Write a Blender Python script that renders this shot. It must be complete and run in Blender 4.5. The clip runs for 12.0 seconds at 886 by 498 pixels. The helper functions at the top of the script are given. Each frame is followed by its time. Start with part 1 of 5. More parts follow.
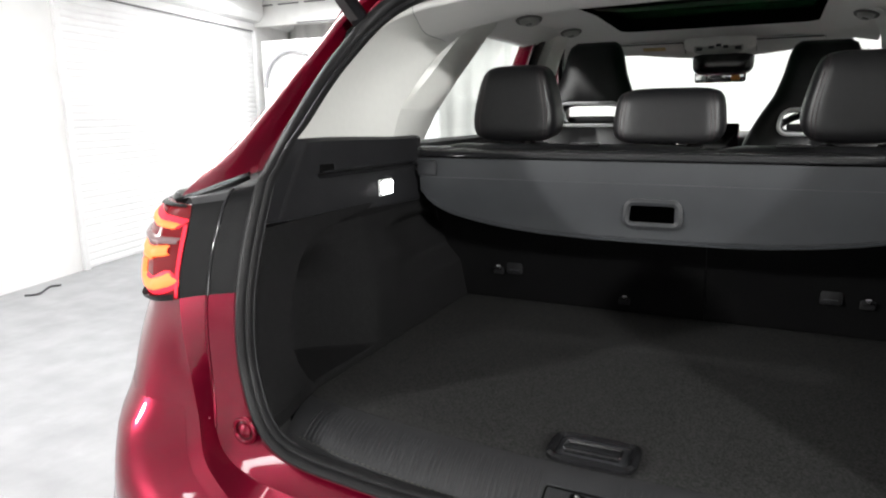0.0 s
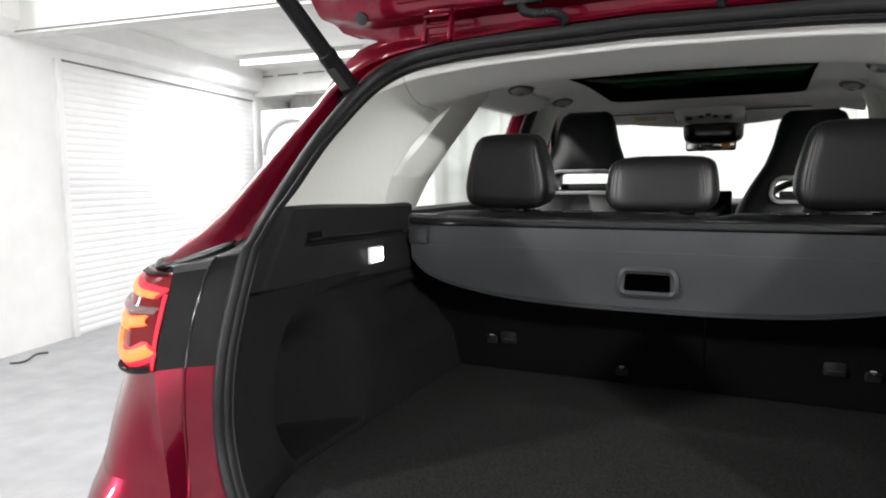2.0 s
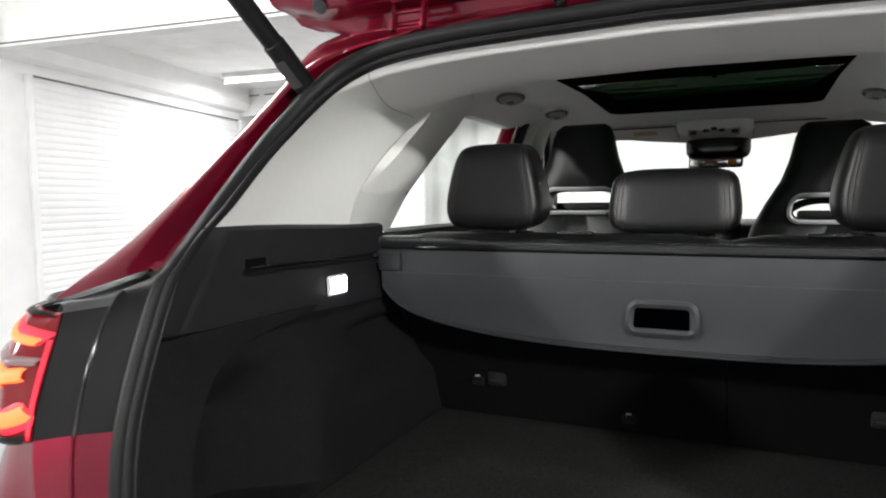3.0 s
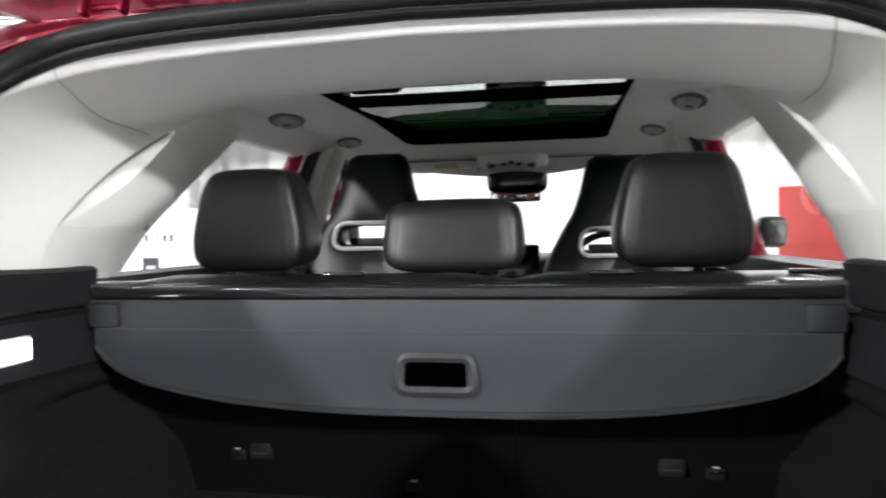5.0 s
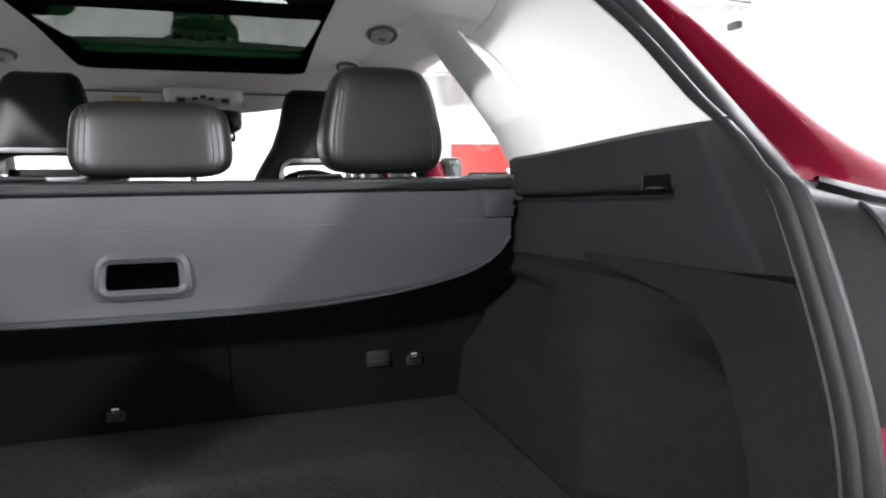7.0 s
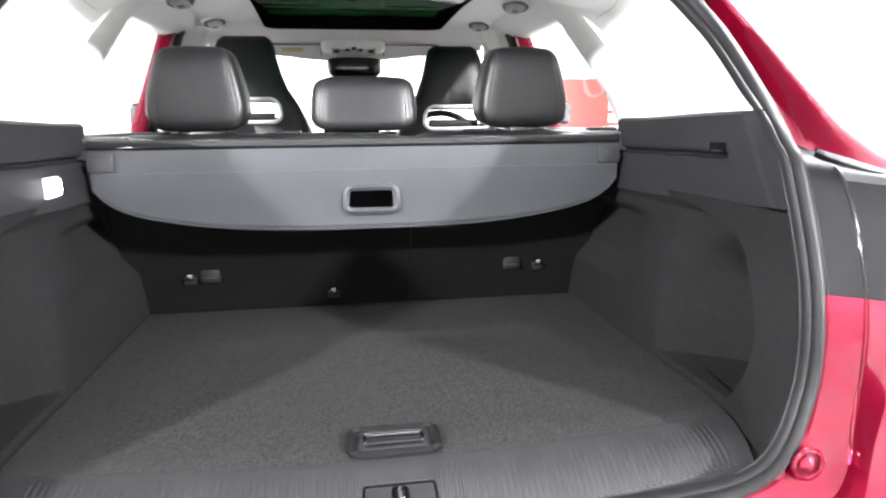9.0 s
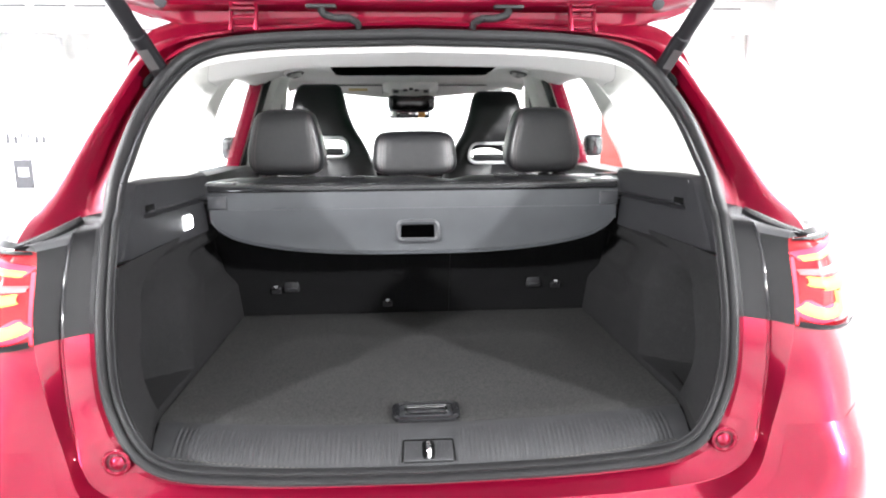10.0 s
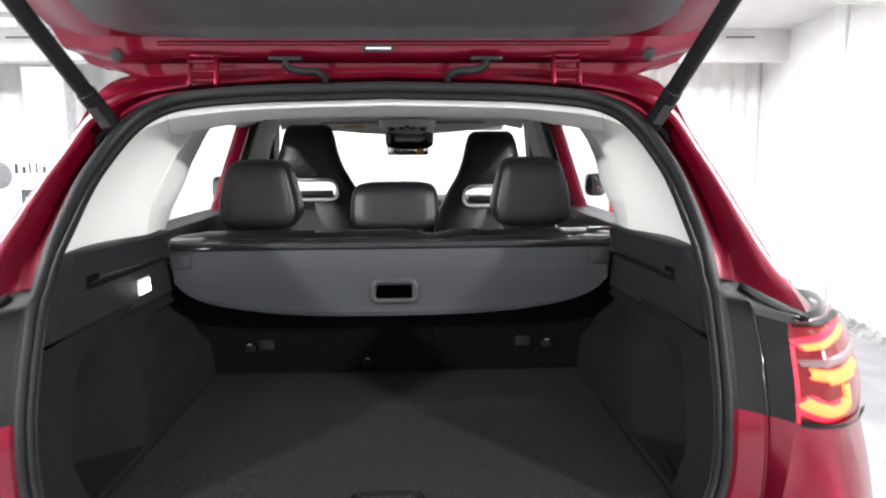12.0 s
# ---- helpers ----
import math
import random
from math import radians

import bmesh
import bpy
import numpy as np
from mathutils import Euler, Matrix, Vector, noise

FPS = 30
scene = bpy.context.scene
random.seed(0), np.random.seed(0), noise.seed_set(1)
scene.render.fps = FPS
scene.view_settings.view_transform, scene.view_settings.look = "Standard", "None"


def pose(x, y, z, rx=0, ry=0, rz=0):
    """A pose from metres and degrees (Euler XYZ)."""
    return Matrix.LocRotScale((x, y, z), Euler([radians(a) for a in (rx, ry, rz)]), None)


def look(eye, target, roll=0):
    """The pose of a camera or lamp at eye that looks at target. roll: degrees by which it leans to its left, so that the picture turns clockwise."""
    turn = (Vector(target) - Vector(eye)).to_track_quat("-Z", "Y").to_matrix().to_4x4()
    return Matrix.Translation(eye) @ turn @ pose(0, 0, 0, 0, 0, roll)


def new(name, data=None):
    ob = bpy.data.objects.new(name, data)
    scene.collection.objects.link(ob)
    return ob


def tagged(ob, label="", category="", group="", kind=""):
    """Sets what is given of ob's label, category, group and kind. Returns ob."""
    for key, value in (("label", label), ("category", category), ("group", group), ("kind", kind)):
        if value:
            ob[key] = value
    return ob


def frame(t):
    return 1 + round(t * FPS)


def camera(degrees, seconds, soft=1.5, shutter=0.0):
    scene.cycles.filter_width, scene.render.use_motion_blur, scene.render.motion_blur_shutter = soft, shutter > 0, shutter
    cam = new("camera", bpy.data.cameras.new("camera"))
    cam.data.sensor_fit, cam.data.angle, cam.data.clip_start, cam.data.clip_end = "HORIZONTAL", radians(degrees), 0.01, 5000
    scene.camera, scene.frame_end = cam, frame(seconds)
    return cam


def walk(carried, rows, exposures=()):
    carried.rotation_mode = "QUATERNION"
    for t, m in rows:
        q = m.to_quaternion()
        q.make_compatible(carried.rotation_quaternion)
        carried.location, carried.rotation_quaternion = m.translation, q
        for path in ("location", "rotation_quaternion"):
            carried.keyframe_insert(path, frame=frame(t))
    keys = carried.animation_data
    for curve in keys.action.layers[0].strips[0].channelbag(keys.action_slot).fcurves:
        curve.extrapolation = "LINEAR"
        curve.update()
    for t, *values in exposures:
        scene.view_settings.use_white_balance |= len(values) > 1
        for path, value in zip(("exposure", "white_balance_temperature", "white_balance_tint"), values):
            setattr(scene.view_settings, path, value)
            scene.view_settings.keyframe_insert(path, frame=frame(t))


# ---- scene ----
cam = camera(68.2, 12.0, soft=2.0, shutter=0.4)
PATH = [
    (0, (0.202, -0.822, 1.304), (-0.639, 0.946, 0.893), -0.7),
    (0.5, (0.191, -0.803, 1.322), (-0.656, 0.973, 0.963), -0.7),
    (1, (0.192, -0.798, 1.316), (-0.669, 0.983, 1.021), -0.6),
    (1.5, (0.203, -0.8, 1.31), (-0.65, 0.992, 1.06), -0.6),
    (2, (0.199, -0.784, 1.305), (-0.644, 1.017, 1.091), -0.6),
    (2.5, (0.13, -0.678, 1.291), (-0.706, 1.13, 1.113), -0.7),
    (4.5, (0.163, -0.301, 1.298), (-0.437, 1.605, 1.232), -1.1),
    (5, (0.184, -0.296, 1.29), (-0.148, 1.676, 1.242), -1.0),
    (5.5, (0.195, -0.301, 1.261), (0.215, 1.698, 1.215), -0.9),
    (6, (0.191, -0.312, 1.225), (0.504, 1.662, 1.162), -1.1),
    (6.5, (0.17, -0.324, 1.208), (0.661, 1.612, 1.114), -1.2),
    (7, (0.143, -0.341, 1.183), (0.727, 1.564, 1.016), -1.1),
    (9, (-0.067, -0.778, 1.243), (0.237, 1.161, 0.858), -0.6),
    (9.5, (-0.068, -1.017, 1.315), (0.112, 0.939, 0.939), -0.5),
    (10, (-0.049, -1.173, 1.358), (0.081, 0.791, 1.0), -0.4),
    (10.5, (-0.03, -1.217, 1.384), (0.084, 0.75, 1.036), -0.5),
    (11, (-0.017, -1.22, 1.386), (0.095, 0.749, 1.056), -0.3),
    (11.5, (0.005, -1.194, 1.398), (0.111, 0.778, 1.082), -0.3),
    (12, (0.066, -1.04, 1.445), (0.144, 0.936, 1.15), -0.4),
]
EXPOSURES = [(0, -0.75, 6600, 10), (0.5, -0.65, 6600, 10), (1, -0.68, 6600, 10), (2.5, -1, 6600, 10), (4.5, -0.57, 6500, 11), (5, -0.45, 6450, 12), (5.5, -0.2, 6350, 15), (6.5, -0.05, 6350, 15), (7, 0.1, 6350, 15), (8, 0.65, 6400, 13), (9, 1.25, 6400, 13), (9.5, 1.25, 6420, 12), (10, 1, 6420, 12), (10.5, 0.62, 6420, 12), (11, 0.34, 6420, 12), (11.5, 0.13, 6420, 12), (12, -0.36, 6420, 12)]
walk(cam, [(t, look(eye, target, roll)) for t, eye, target, roll in PATH], EXPOSURES)

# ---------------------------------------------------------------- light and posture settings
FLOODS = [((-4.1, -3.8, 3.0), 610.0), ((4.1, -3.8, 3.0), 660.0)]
# unseen battens added as fill for walls, curtain, cabin and rear body
FILL_BATTENS = [((-2.6, 1.2, 3.1), 0.0, 125.0), ((2.4, 1.2, 3.1), 0.0, 125.0), ((-0.7, 5.0, 2.68), 0.0, 135.0), ((2.1, 5.0, 2.68), 0.0, 115.0), ((-1.25, -1.3, 3.1), 90.0, 14.0), ((1.25, -1.3, 3.1), 90.0, 14.0)]
BOOT_LAMP = 0.06

# ---------------------------------------------------------------- world
world = bpy.data.worlds.new("world")
world.use_nodes = True
scene.world = world
world.node_tree.nodes["Background"].inputs[0].default_value = (0.8, 0.85, 0.9, 1)
world.node_tree.nodes["Background"].inputs[1].default_value = 0.02


# ---------------------------------------------------------------- materials
def material(name, color, rough=0.5, metal=0.0, var=0.15, scale=20.0, bump=0.0, bump_scale=200.0, coat=0.0, sheen=0.0, spec=0.5,
             dirt=None, dirt_scale=1.5, dirt_amount=0.5):
    m = bpy.data.materials.new(name)
    m.use_nodes = True
    nt = m.node_tree
    b = nt.nodes["Principled BSDF"]
    b.inputs["Roughness"].default_value = rough
    b.inputs["Metallic"].default_value = metal
    b.inputs["Coat Weight"].default_value = coat
    b.inputs["Coat Roughness"].default_value = 0.03
    b.inputs["Sheen Weight"].default_value = sheen
    b.inputs["Specular IOR Level"].default_value = spec
    tc = nt.nodes.new("ShaderNodeTexCoord")
    n1 = nt.nodes.new("ShaderNodeTexNoise")
    n1.inputs["Scale"].default_value = scale
    n1.inputs["Detail"].default_value = 6
    nt.links.new(tc.outputs["Object"], n1.inputs["Vector"])
    ramp = nt.nodes.new("ShaderNodeValToRGB")
    lo = tuple(c * (1 - var) for c in color)
    hi = tuple(min(1, c * (1 + var)) for c in color)
    ramp.color_ramp.elements[0].color = (*lo, 1)
    ramp.color_ramp.elements[1].color = (*hi, 1)
    ramp.color_ramp.elements[0].position, ramp.color_ramp.elements[1].position = 0.3, 0.7
    nt.links.new(n1.outputs["Fac"], ramp.inputs["Fac"])
    out = ramp.outputs["Color"]
    if dirt:
        n2 = nt.nodes.new("ShaderNodeTexNoise")
        n2.inputs["Scale"].default_value = dirt_scale
        n2.inputs["Detail"].default_value = 9
        n2.inputs["Roughness"].default_value = 0.65
        nt.links.new(tc.outputs["Object"], n2.inputs["Vector"])
        r2 = nt.nodes.new("ShaderNodeValToRGB")
        r2.color_ramp.elements[0].position, r2.color_ramp.elements[1].position = 0.5, 0.72
        r2.color_ramp.elements[1].color = (dirt_amount, dirt_amount, dirt_amount, 1)
        nt.links.new(n2.outputs["Fac"], r2.inputs["Fac"])
        mix = nt.nodes.new("ShaderNodeMix")
        mix.data_type = "RGBA"
        nt.links.new(r2.outputs["Color"], mix.inputs["Factor"])
        nt.links.new(out, mix.inputs["A"])
        mix.inputs["B"].default_value = (*dirt, 1)
        out = mix.outputs["Result"]
    nt.links.new(out, b.inputs["Base Color"])
    if bump:
        n3 = nt.nodes.new("ShaderNodeTexNoise")
        n3.inputs["Scale"].default_value = bump_scale
        n3.inputs["Detail"].default_value = 3
        nt.links.new(tc.outputs["Object"], n3.inputs["Vector"])
        bp = nt.nodes.new("ShaderNodeBump")
        bp.inputs["Strength"].default_value = bump
        bp.inputs["Distance"].default_value = 0.002
        nt.links.new(n3.outputs["Fac"], bp.inputs["Height"])
        nt.links.new(bp.outputs["Normal"], b.inputs["Normal"])
    return m


def glass(name, tint, gloss_rough=0.0, rim=0.9):
    m = bpy.data.materials.new(name)
    m.use_nodes = True
    nt = m.node_tree
    nt.nodes.remove(nt.nodes["Principled BSDF"])
    tr = nt.nodes.new("ShaderNodeBsdfTransparent")
    tr.inputs[0].default_value = (*tint, 1)
    gl = nt.nodes.new("ShaderNodeBsdfGlossy")
    gl.inputs["Roughness"].default_value = gloss_rough
    lw = nt.nodes.new("ShaderNodeLayerWeight")
    lw.inputs[0].default_value = 0.5
    pw = nt.nodes.new("ShaderNodeMath")
    pw.operation, pw.inputs[1].default_value = "POWER", 4.0
    nt.links.new(lw.outputs["Facing"], pw.inputs[0])
    fr = nt.nodes.new("ShaderNodeMath")
    fr.operation, fr.inputs[1].default_value, fr.inputs[2].default_value = "MULTIPLY_ADD", rim, 0.04
    nt.links.new(pw.outputs[0], fr.inputs[0])
    mx = nt.nodes.new("ShaderNodeMixShader")
    nt.links.new(fr.outputs[0], mx.inputs[0])
    nt.links.new(tr.outputs[0], mx.inputs[1])
    nt.links.new(gl.outputs[0], mx.inputs[2])
    nt.links.new(mx.outputs[0], nt.nodes["Material Output"].inputs[0])
    return m


def emitter(name, color, strength):
    m = bpy.data.materials.new(name)
    m.use_nodes = True
    nt = m.node_tree
    b = nt.nodes["Principled BSDF"]
    b.inputs["Base Color"].default_value = (*[min(0.8, c) for c in color], 1)
    b.inputs["Emission Color"].default_value = (*color, 1)
    b.inputs["Emission Strength"].default_value = strength
    return m


RED = material("red_metallic_paint", (0.166, 0.0015, 0.0172), 0.32, 0.68, 0.06, 900.0, coat=0.85, spec=0.2)
# deep black: shade of openings put into colour; also joints, flap and foot
DEEP_BLACK = material("deep_black", (0.003, 0.003, 0.003), 0.9, spec=0.05)
RUBBER = material("black_rubber", (0.010, 0.010, 0.0105), 0.52, spec=0.25, var=0.2, scale=60, bump=0.15, bump_scale=500)
PLASTIC = material("black_grained_plastic", (0.0085, 0.0085, 0.0095), 0.5, spec=0.35, var=0.15, scale=30, bump=0.35, bump_scale=900)
PANEL = material("boot_panel_plastic", (0.0125, 0.0125, 0.0138), 0.52, spec=0.34, var=0.12, scale=30, bump=0.3, bump_scale=900)
GREY_PLASTIC = material("dark_grey_plastic", (0.024, 0.025, 0.0275), 0.45, spec=0.4, var=0.1, scale=30, bump=0.2, bump_scale=900)
GLOSS_BLACK = material("gloss_black", (0.012, 0.012, 0.013), 0.12, var=0.1)
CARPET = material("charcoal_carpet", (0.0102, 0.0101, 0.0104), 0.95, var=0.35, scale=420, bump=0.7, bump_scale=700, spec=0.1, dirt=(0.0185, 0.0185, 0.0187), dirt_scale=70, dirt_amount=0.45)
# same charcoal carpet, darkened for the shade under the cargo cover
SHADED_CARPET = material("shaded_seat_carpet", (0.0054, 0.0054, 0.0057), 0.95, var=0.35, scale=420, bump=0.7, bump_scale=700, spec=0.08, dirt=(0.0068, 0.0068, 0.0071), dirt_scale=70, dirt_amount=0.45)
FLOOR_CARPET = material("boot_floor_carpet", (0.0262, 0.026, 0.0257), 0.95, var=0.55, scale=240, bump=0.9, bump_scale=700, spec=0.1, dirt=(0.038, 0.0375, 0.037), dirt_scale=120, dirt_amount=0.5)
COVER = material("grey_cover_fabric", (0.0258, 0.0283, 0.0312), 0.5, var=0.08, scale=15, bump=0.25, bump_scale=1200)
LEATHER = material("black_leather", (0.0062, 0.0062, 0.0070), 0.40, spec=0.42, var=0.2, scale=80, bump=0.14, bump_scale=800)
STITCH = material("seam_thread", (0.034, 0.022, 0.023), 0.7)
CREAM = material("light_grey_trim", (0.71, 0.715, 0.68), 0.7, var=0.015, scale=60, bump=0.06, bump_scale=1500)
HEADLINER = material("headliner_fabric", (0.77, 0.765, 0.745), 0.9, var=0.03, scale=300, bump=0.4, bump_scale=900)
GREY_TRIM = material("grey_handle", (0.36, 0.355, 0.34), 0.6)
SILVER = material("satin_silver", (0.7, 0.7, 0.71), 0.25, 1.0, 0.05)
CHROME = material("chrome", (0.85, 0.85, 0.86), 0.08, 1.0, 0.02)
GLASS = glass("clear_glass", (0.93, 0.96, 0.94))
SIDE_GLASS = glass("side_window_glass", (0.95, 0.97, 0.96), 0.0, 0.25)
ROOF_GLASS = glass("tinted_roof_glass", (0.050, 0.105, 0.064), 0.0, 0.15)
REAR_ROOF_GLASS = glass("rear_roof_glass", (0.05, 0.075, 0.058), 0.0, 0.9)
LENS = material("red_lens", (0.11, 0.003, 0.006), 0.2, coat=0.25, var=0.05)
LENS.node_tree.nodes["Principled BSDF"].inputs["Emission Color"].default_value = (0.9, 0.012, 0.03, 1)
LENS.node_tree.nodes["Principled BSDF"].inputs["Emission Strength"].default_value = 0.16
LENS_GREY = material("clear_lens_strip", (0.20, 0.13, 0.135), 0.25, coat=0.2)
LED = emitter("led_bar", (1.0, 0.18, 0.045), 2.0)
LED_RED = emitter("led_edge", (1.0, 0.015, 0.04), 1.2)
LAMP = emitter("lamp_lens", (0.95, 0.97, 1.0), 22.0)
TUBE = emitter("fluorescent_tube", (0.96, 0.98, 1.0), 9.0)
TEAL = emitter("teal_indicator", (0.1, 0.9, 0.7), 3.0)
WALL = material("white_painted_wall", (0.83, 0.83, 0.82), 0.7, var=0.03, scale=5, bump=0.6, bump_scale=26, dirt=(0.66, 0.66, 0.64), dirt_scale=1.6, dirt_amount=0.2)
SHUTTER = material("white_shutter_paint", (0.84, 0.84, 0.84), 0.5, var=0.03, scale=8)
CEIL = material("white_ceiling_paint", (0.74, 0.74, 0.72), 0.8, var=0.06, scale=4, bump=0.3, bump_scale=40, dirt=(0.5, 0.49, 0.46), dirt_scale=0.9, dirt_amount=0.5)
CONCRETE = material("grey_painted_concrete", (0.37, 0.375, 0.385), 0.55, var=0.12, scale=5, bump=0.2, bump_scale=80, dirt=(0.26, 0.26, 0.27), dirt_scale=2.2, dirt_amount=0.4)
REAR_WALL = material("pale_rear_wall", (0.7, 0.7, 0.69), 0.8, var=0.1, scale=6, bump=0.3, bump_scale=60)
PLASTER = material("stained_plaster", (0.42, 0.42, 0.41), 0.9, var=0.3, scale=14, bump=0.8, bump_scale=40, dirt=(0.12, 0.12, 0.12), dirt_scale=6, dirt_amount=0.9)
CURTAIN = material("white_curtain", (0.86, 0.86, 0.84), 0.85, var=0.05, scale=10)
BOARD = material("white_board", (0.8, 0.8, 0.8), 0.4, var=0.02)
INK = material("dark_print", (0.05, 0.05, 0.055), 0.5)
GREY_INK = material("grey_print", (0.16, 0.16, 0.165), 0.5)
BANNER = material("red_banner", (0.60, 0.06, 0.05), 0.5, var=0.05)
SLOT_SILVER = material("satin_slot_silver", (0.66, 0.66, 0.67), 0.28, 0.25, 0.05)
DULL_LABEL = material("grey_label", (0.035, 0.035, 0.035), 0.5)
LABEL_PRINT = material("label_print", (0.72, 0.72, 0.72), 0.5)
LABEL_PRINT_DIM = material("dim_marks", (0.045, 0.043, 0.036), 0.7)
STRUT = material("strut_black", (0.006, 0.006, 0.007), 0.5, spec=0.2)
OUTER_PLASTIC = material("outer_black_plastic", (0.006, 0.006, 0.0065), 0.42, var=0.15, scale=30, bump=0.3, bump_scale=900, spec=0.14)
SHOULDER = material("shoulder_plastic", (0.042, 0.043, 0.045), 0.46, var=0.1, scale=30, bump=0.15, bump_scale=900)
FRAME_BLACK = material("roof_frame_black", (0.004, 0.004, 0.004), 0.9, spec=0.0)
CAP_GREY = material("cap_grey", (0.06, 0.06, 0.063), 0.22, var=0.08)
# mirror metal darkened to stand for the dark surroundings it reflects
DARK_REFLECTION = material("dark_reflection_glass", (0.25, 0.25, 0.26), 0.05, 1.0, 0.02)
# grey for painted shade round the handles, also visor joints and belt guide
SHADE_GREY = material("shade_grey", (0.13, 0.13, 0.125), 0.7)
GATE_TRIM = material("gate_trim_plastic", (0.066, 0.068, 0.070), 0.36, spec=0.5, var=0.1, scale=25, bump=0.15, bump_scale=900)
SATIN_BLACK = material("satin_black", (0.014, 0.014, 0.015), 0.28, var=0.1)
ARCH_GREY = material("arch_grey", (0.30, 0.30, 0.31), 0.6)
PALE_GREY = material("pale_grey_print", (0.48, 0.48, 0.49), 0.6)
SILL = material("sill_plastic", (0.0195, 0.0198, 0.021), 0.55, var=0.1, scale=30, bump=0.2, bump_scale=900, spec=0.22)
STICKER = material("silver_sticker", (0.6, 0.6, 0.6), 0.4, 0.3)
ORANGE_REFLECTION = material("orange_reflection", (0.7, 0.27, 0.04), 0.5)
YELLOW_LABEL = material("yellow_label", (0.55, 0.42, 0.18), 0.6)
TYRE = material("tyre_rubber", (0.02, 0.02, 0.02), 0.8, bump=0.3)


# ---------------------------------------------------------------- mesh helpers
def smoothstep(v, a, b):
    t = min(1.0, max(0.0, (v - a) / (b - a)))
    return t * t * (3 - 2 * t)


def lerp(a, b, t):
    return a + (b - a) * t


def table(v, xs, ys):
    return float(np.interp(v, xs, ys))


def catmull(points, k):
    pts = [Vector(p) for p in points]
    out = []
    for i in range(len(pts) - 1):
        p1, p2 = pts[i], pts[i + 1]
        p0 = pts[i - 1] if i else p1 * 2 - p2
        p3 = pts[i + 2] if i + 2 < len(pts) else p2 * 2 - p1
        for j in range(k):
            t = j / k
            out.append(0.5 * (2 * p1 + (p2 - p0) * t + (2 * p0 - 5 * p1 + 4 * p2 - p3) * t * t + (3 * p1 - p0 - 3 * p2 + p3) * t ** 3))
    out.append(pts[-1])
    return out


def flip(p):
    return Vector((-p[0], p[1], p[2]))


def part(name, bm, mat, parent=None, label="", smooth=True, angle=40):
    bmesh.ops.remove_doubles(bm, verts=bm.verts, dist=0.00005)
    bmesh.ops.recalc_face_normals(bm, faces=bm.faces)
    me = bpy.data.meshes.new(name)
    if smooth:
        for f in bm.faces:
            f.smooth = True
        for e in bm.edges:
            if len(e.link_faces) == 2 and e.calc_face_angle(0) > radians(angle):
                e.smooth = False
    bm.to_mesh(me)
    bm.free()
    me.materials.append(mat)
    ob = new(name, me)
    if parent:
        ob.parent = parent
    if label:
        ob["label"] = label
    return ob


def thing(name, label, category, at=(0, 0, 0), group="", kind=""):
    ob = new(name)
    ob.matrix_world = Matrix.Translation(at)
    ob.empty_display_size = 0.1
    return tagged(ob, label, category, group, kind)


def loft(rings, closed=False, bm=None):
    bm = bm or bmesh.new()
    vs = [[bm.verts.new(p) for p in ring] for ring in rings]
    n = len(rings[0])
    for a, b in zip(vs, vs[1:]):
        for i in range(n if closed else n - 1):
            k = (i + 1) % n
            try:
                bm.faces.new((a[i], a[k], b[k], b[i]))
            except ValueError:
                pass
    return bm


def solid(bm, thick):
    bmesh.ops.recalc_face_normals(bm, faces=bm.faces)
    bmesh.ops.solidify(bm, geom=bm.faces[:], thickness=thick)
    return bm


def box(size, at=(0, 0, 0), bevel=0.0, seg=2, bm=None, m=None):
    bm = bm or bmesh.new()
    made = bmesh.ops.create_cube(bm, size=1.0)["verts"]
    bmesh.ops.scale(bm, vec=size, verts=made)
    if bevel:
        edges = list({e for v in made for e in v.link_edges})
        made = bmesh.ops.bevel(bm, geom=edges, offset=bevel, segments=seg, affect="EDGES", profile=0.5)["verts"]
    if m is not None:
        bmesh.ops.transform(bm, matrix=m, verts=made)
    bmesh.ops.translate(bm, vec=at, verts=made)
    return bm


def tube(path, r, sides=8, bm=None, caps=True, closed=False):
    bm = bm or bmesh.new()
    pts = [Vector(p) for p in path]
    rings = []
    n = len(pts)
    up = Vector((0.123, 0.3, 0.95)).normalized()
    for i, p in enumerate(pts):
        d = (pts[(i + 1) % n] - pts[i - 1]) if closed else (pts[min(i + 1, n - 1)] - pts[max(i - 1, 0)])
        d.normalize()
        a = d.cross(up)
        a = a.normalized() if a.length > 1e-4 else Vector((1, 0, 0))
        b = d.cross(a).normalized()
        rr = r(i / max(1, n - 1)) if callable(r) else r
        rings.append([bm.verts.new(p + (a * math.cos(t) + b * math.sin(t)) * rr) for t in (2 * math.pi * q / sides for q in range(sides))])
    pairs = list(zip(rings, rings[1:])) + ([(rings[-1], rings[0])] if closed else [])
    for x, y in pairs:
        for i in range(sides):
            bm.faces.new((x[i], x[(i + 1) % sides], y[(i + 1) % sides], y[i]))
    if caps and not closed:
        bm.faces.new(rings[0][::-1])
        bm.faces.new(rings[-1])
    return bm


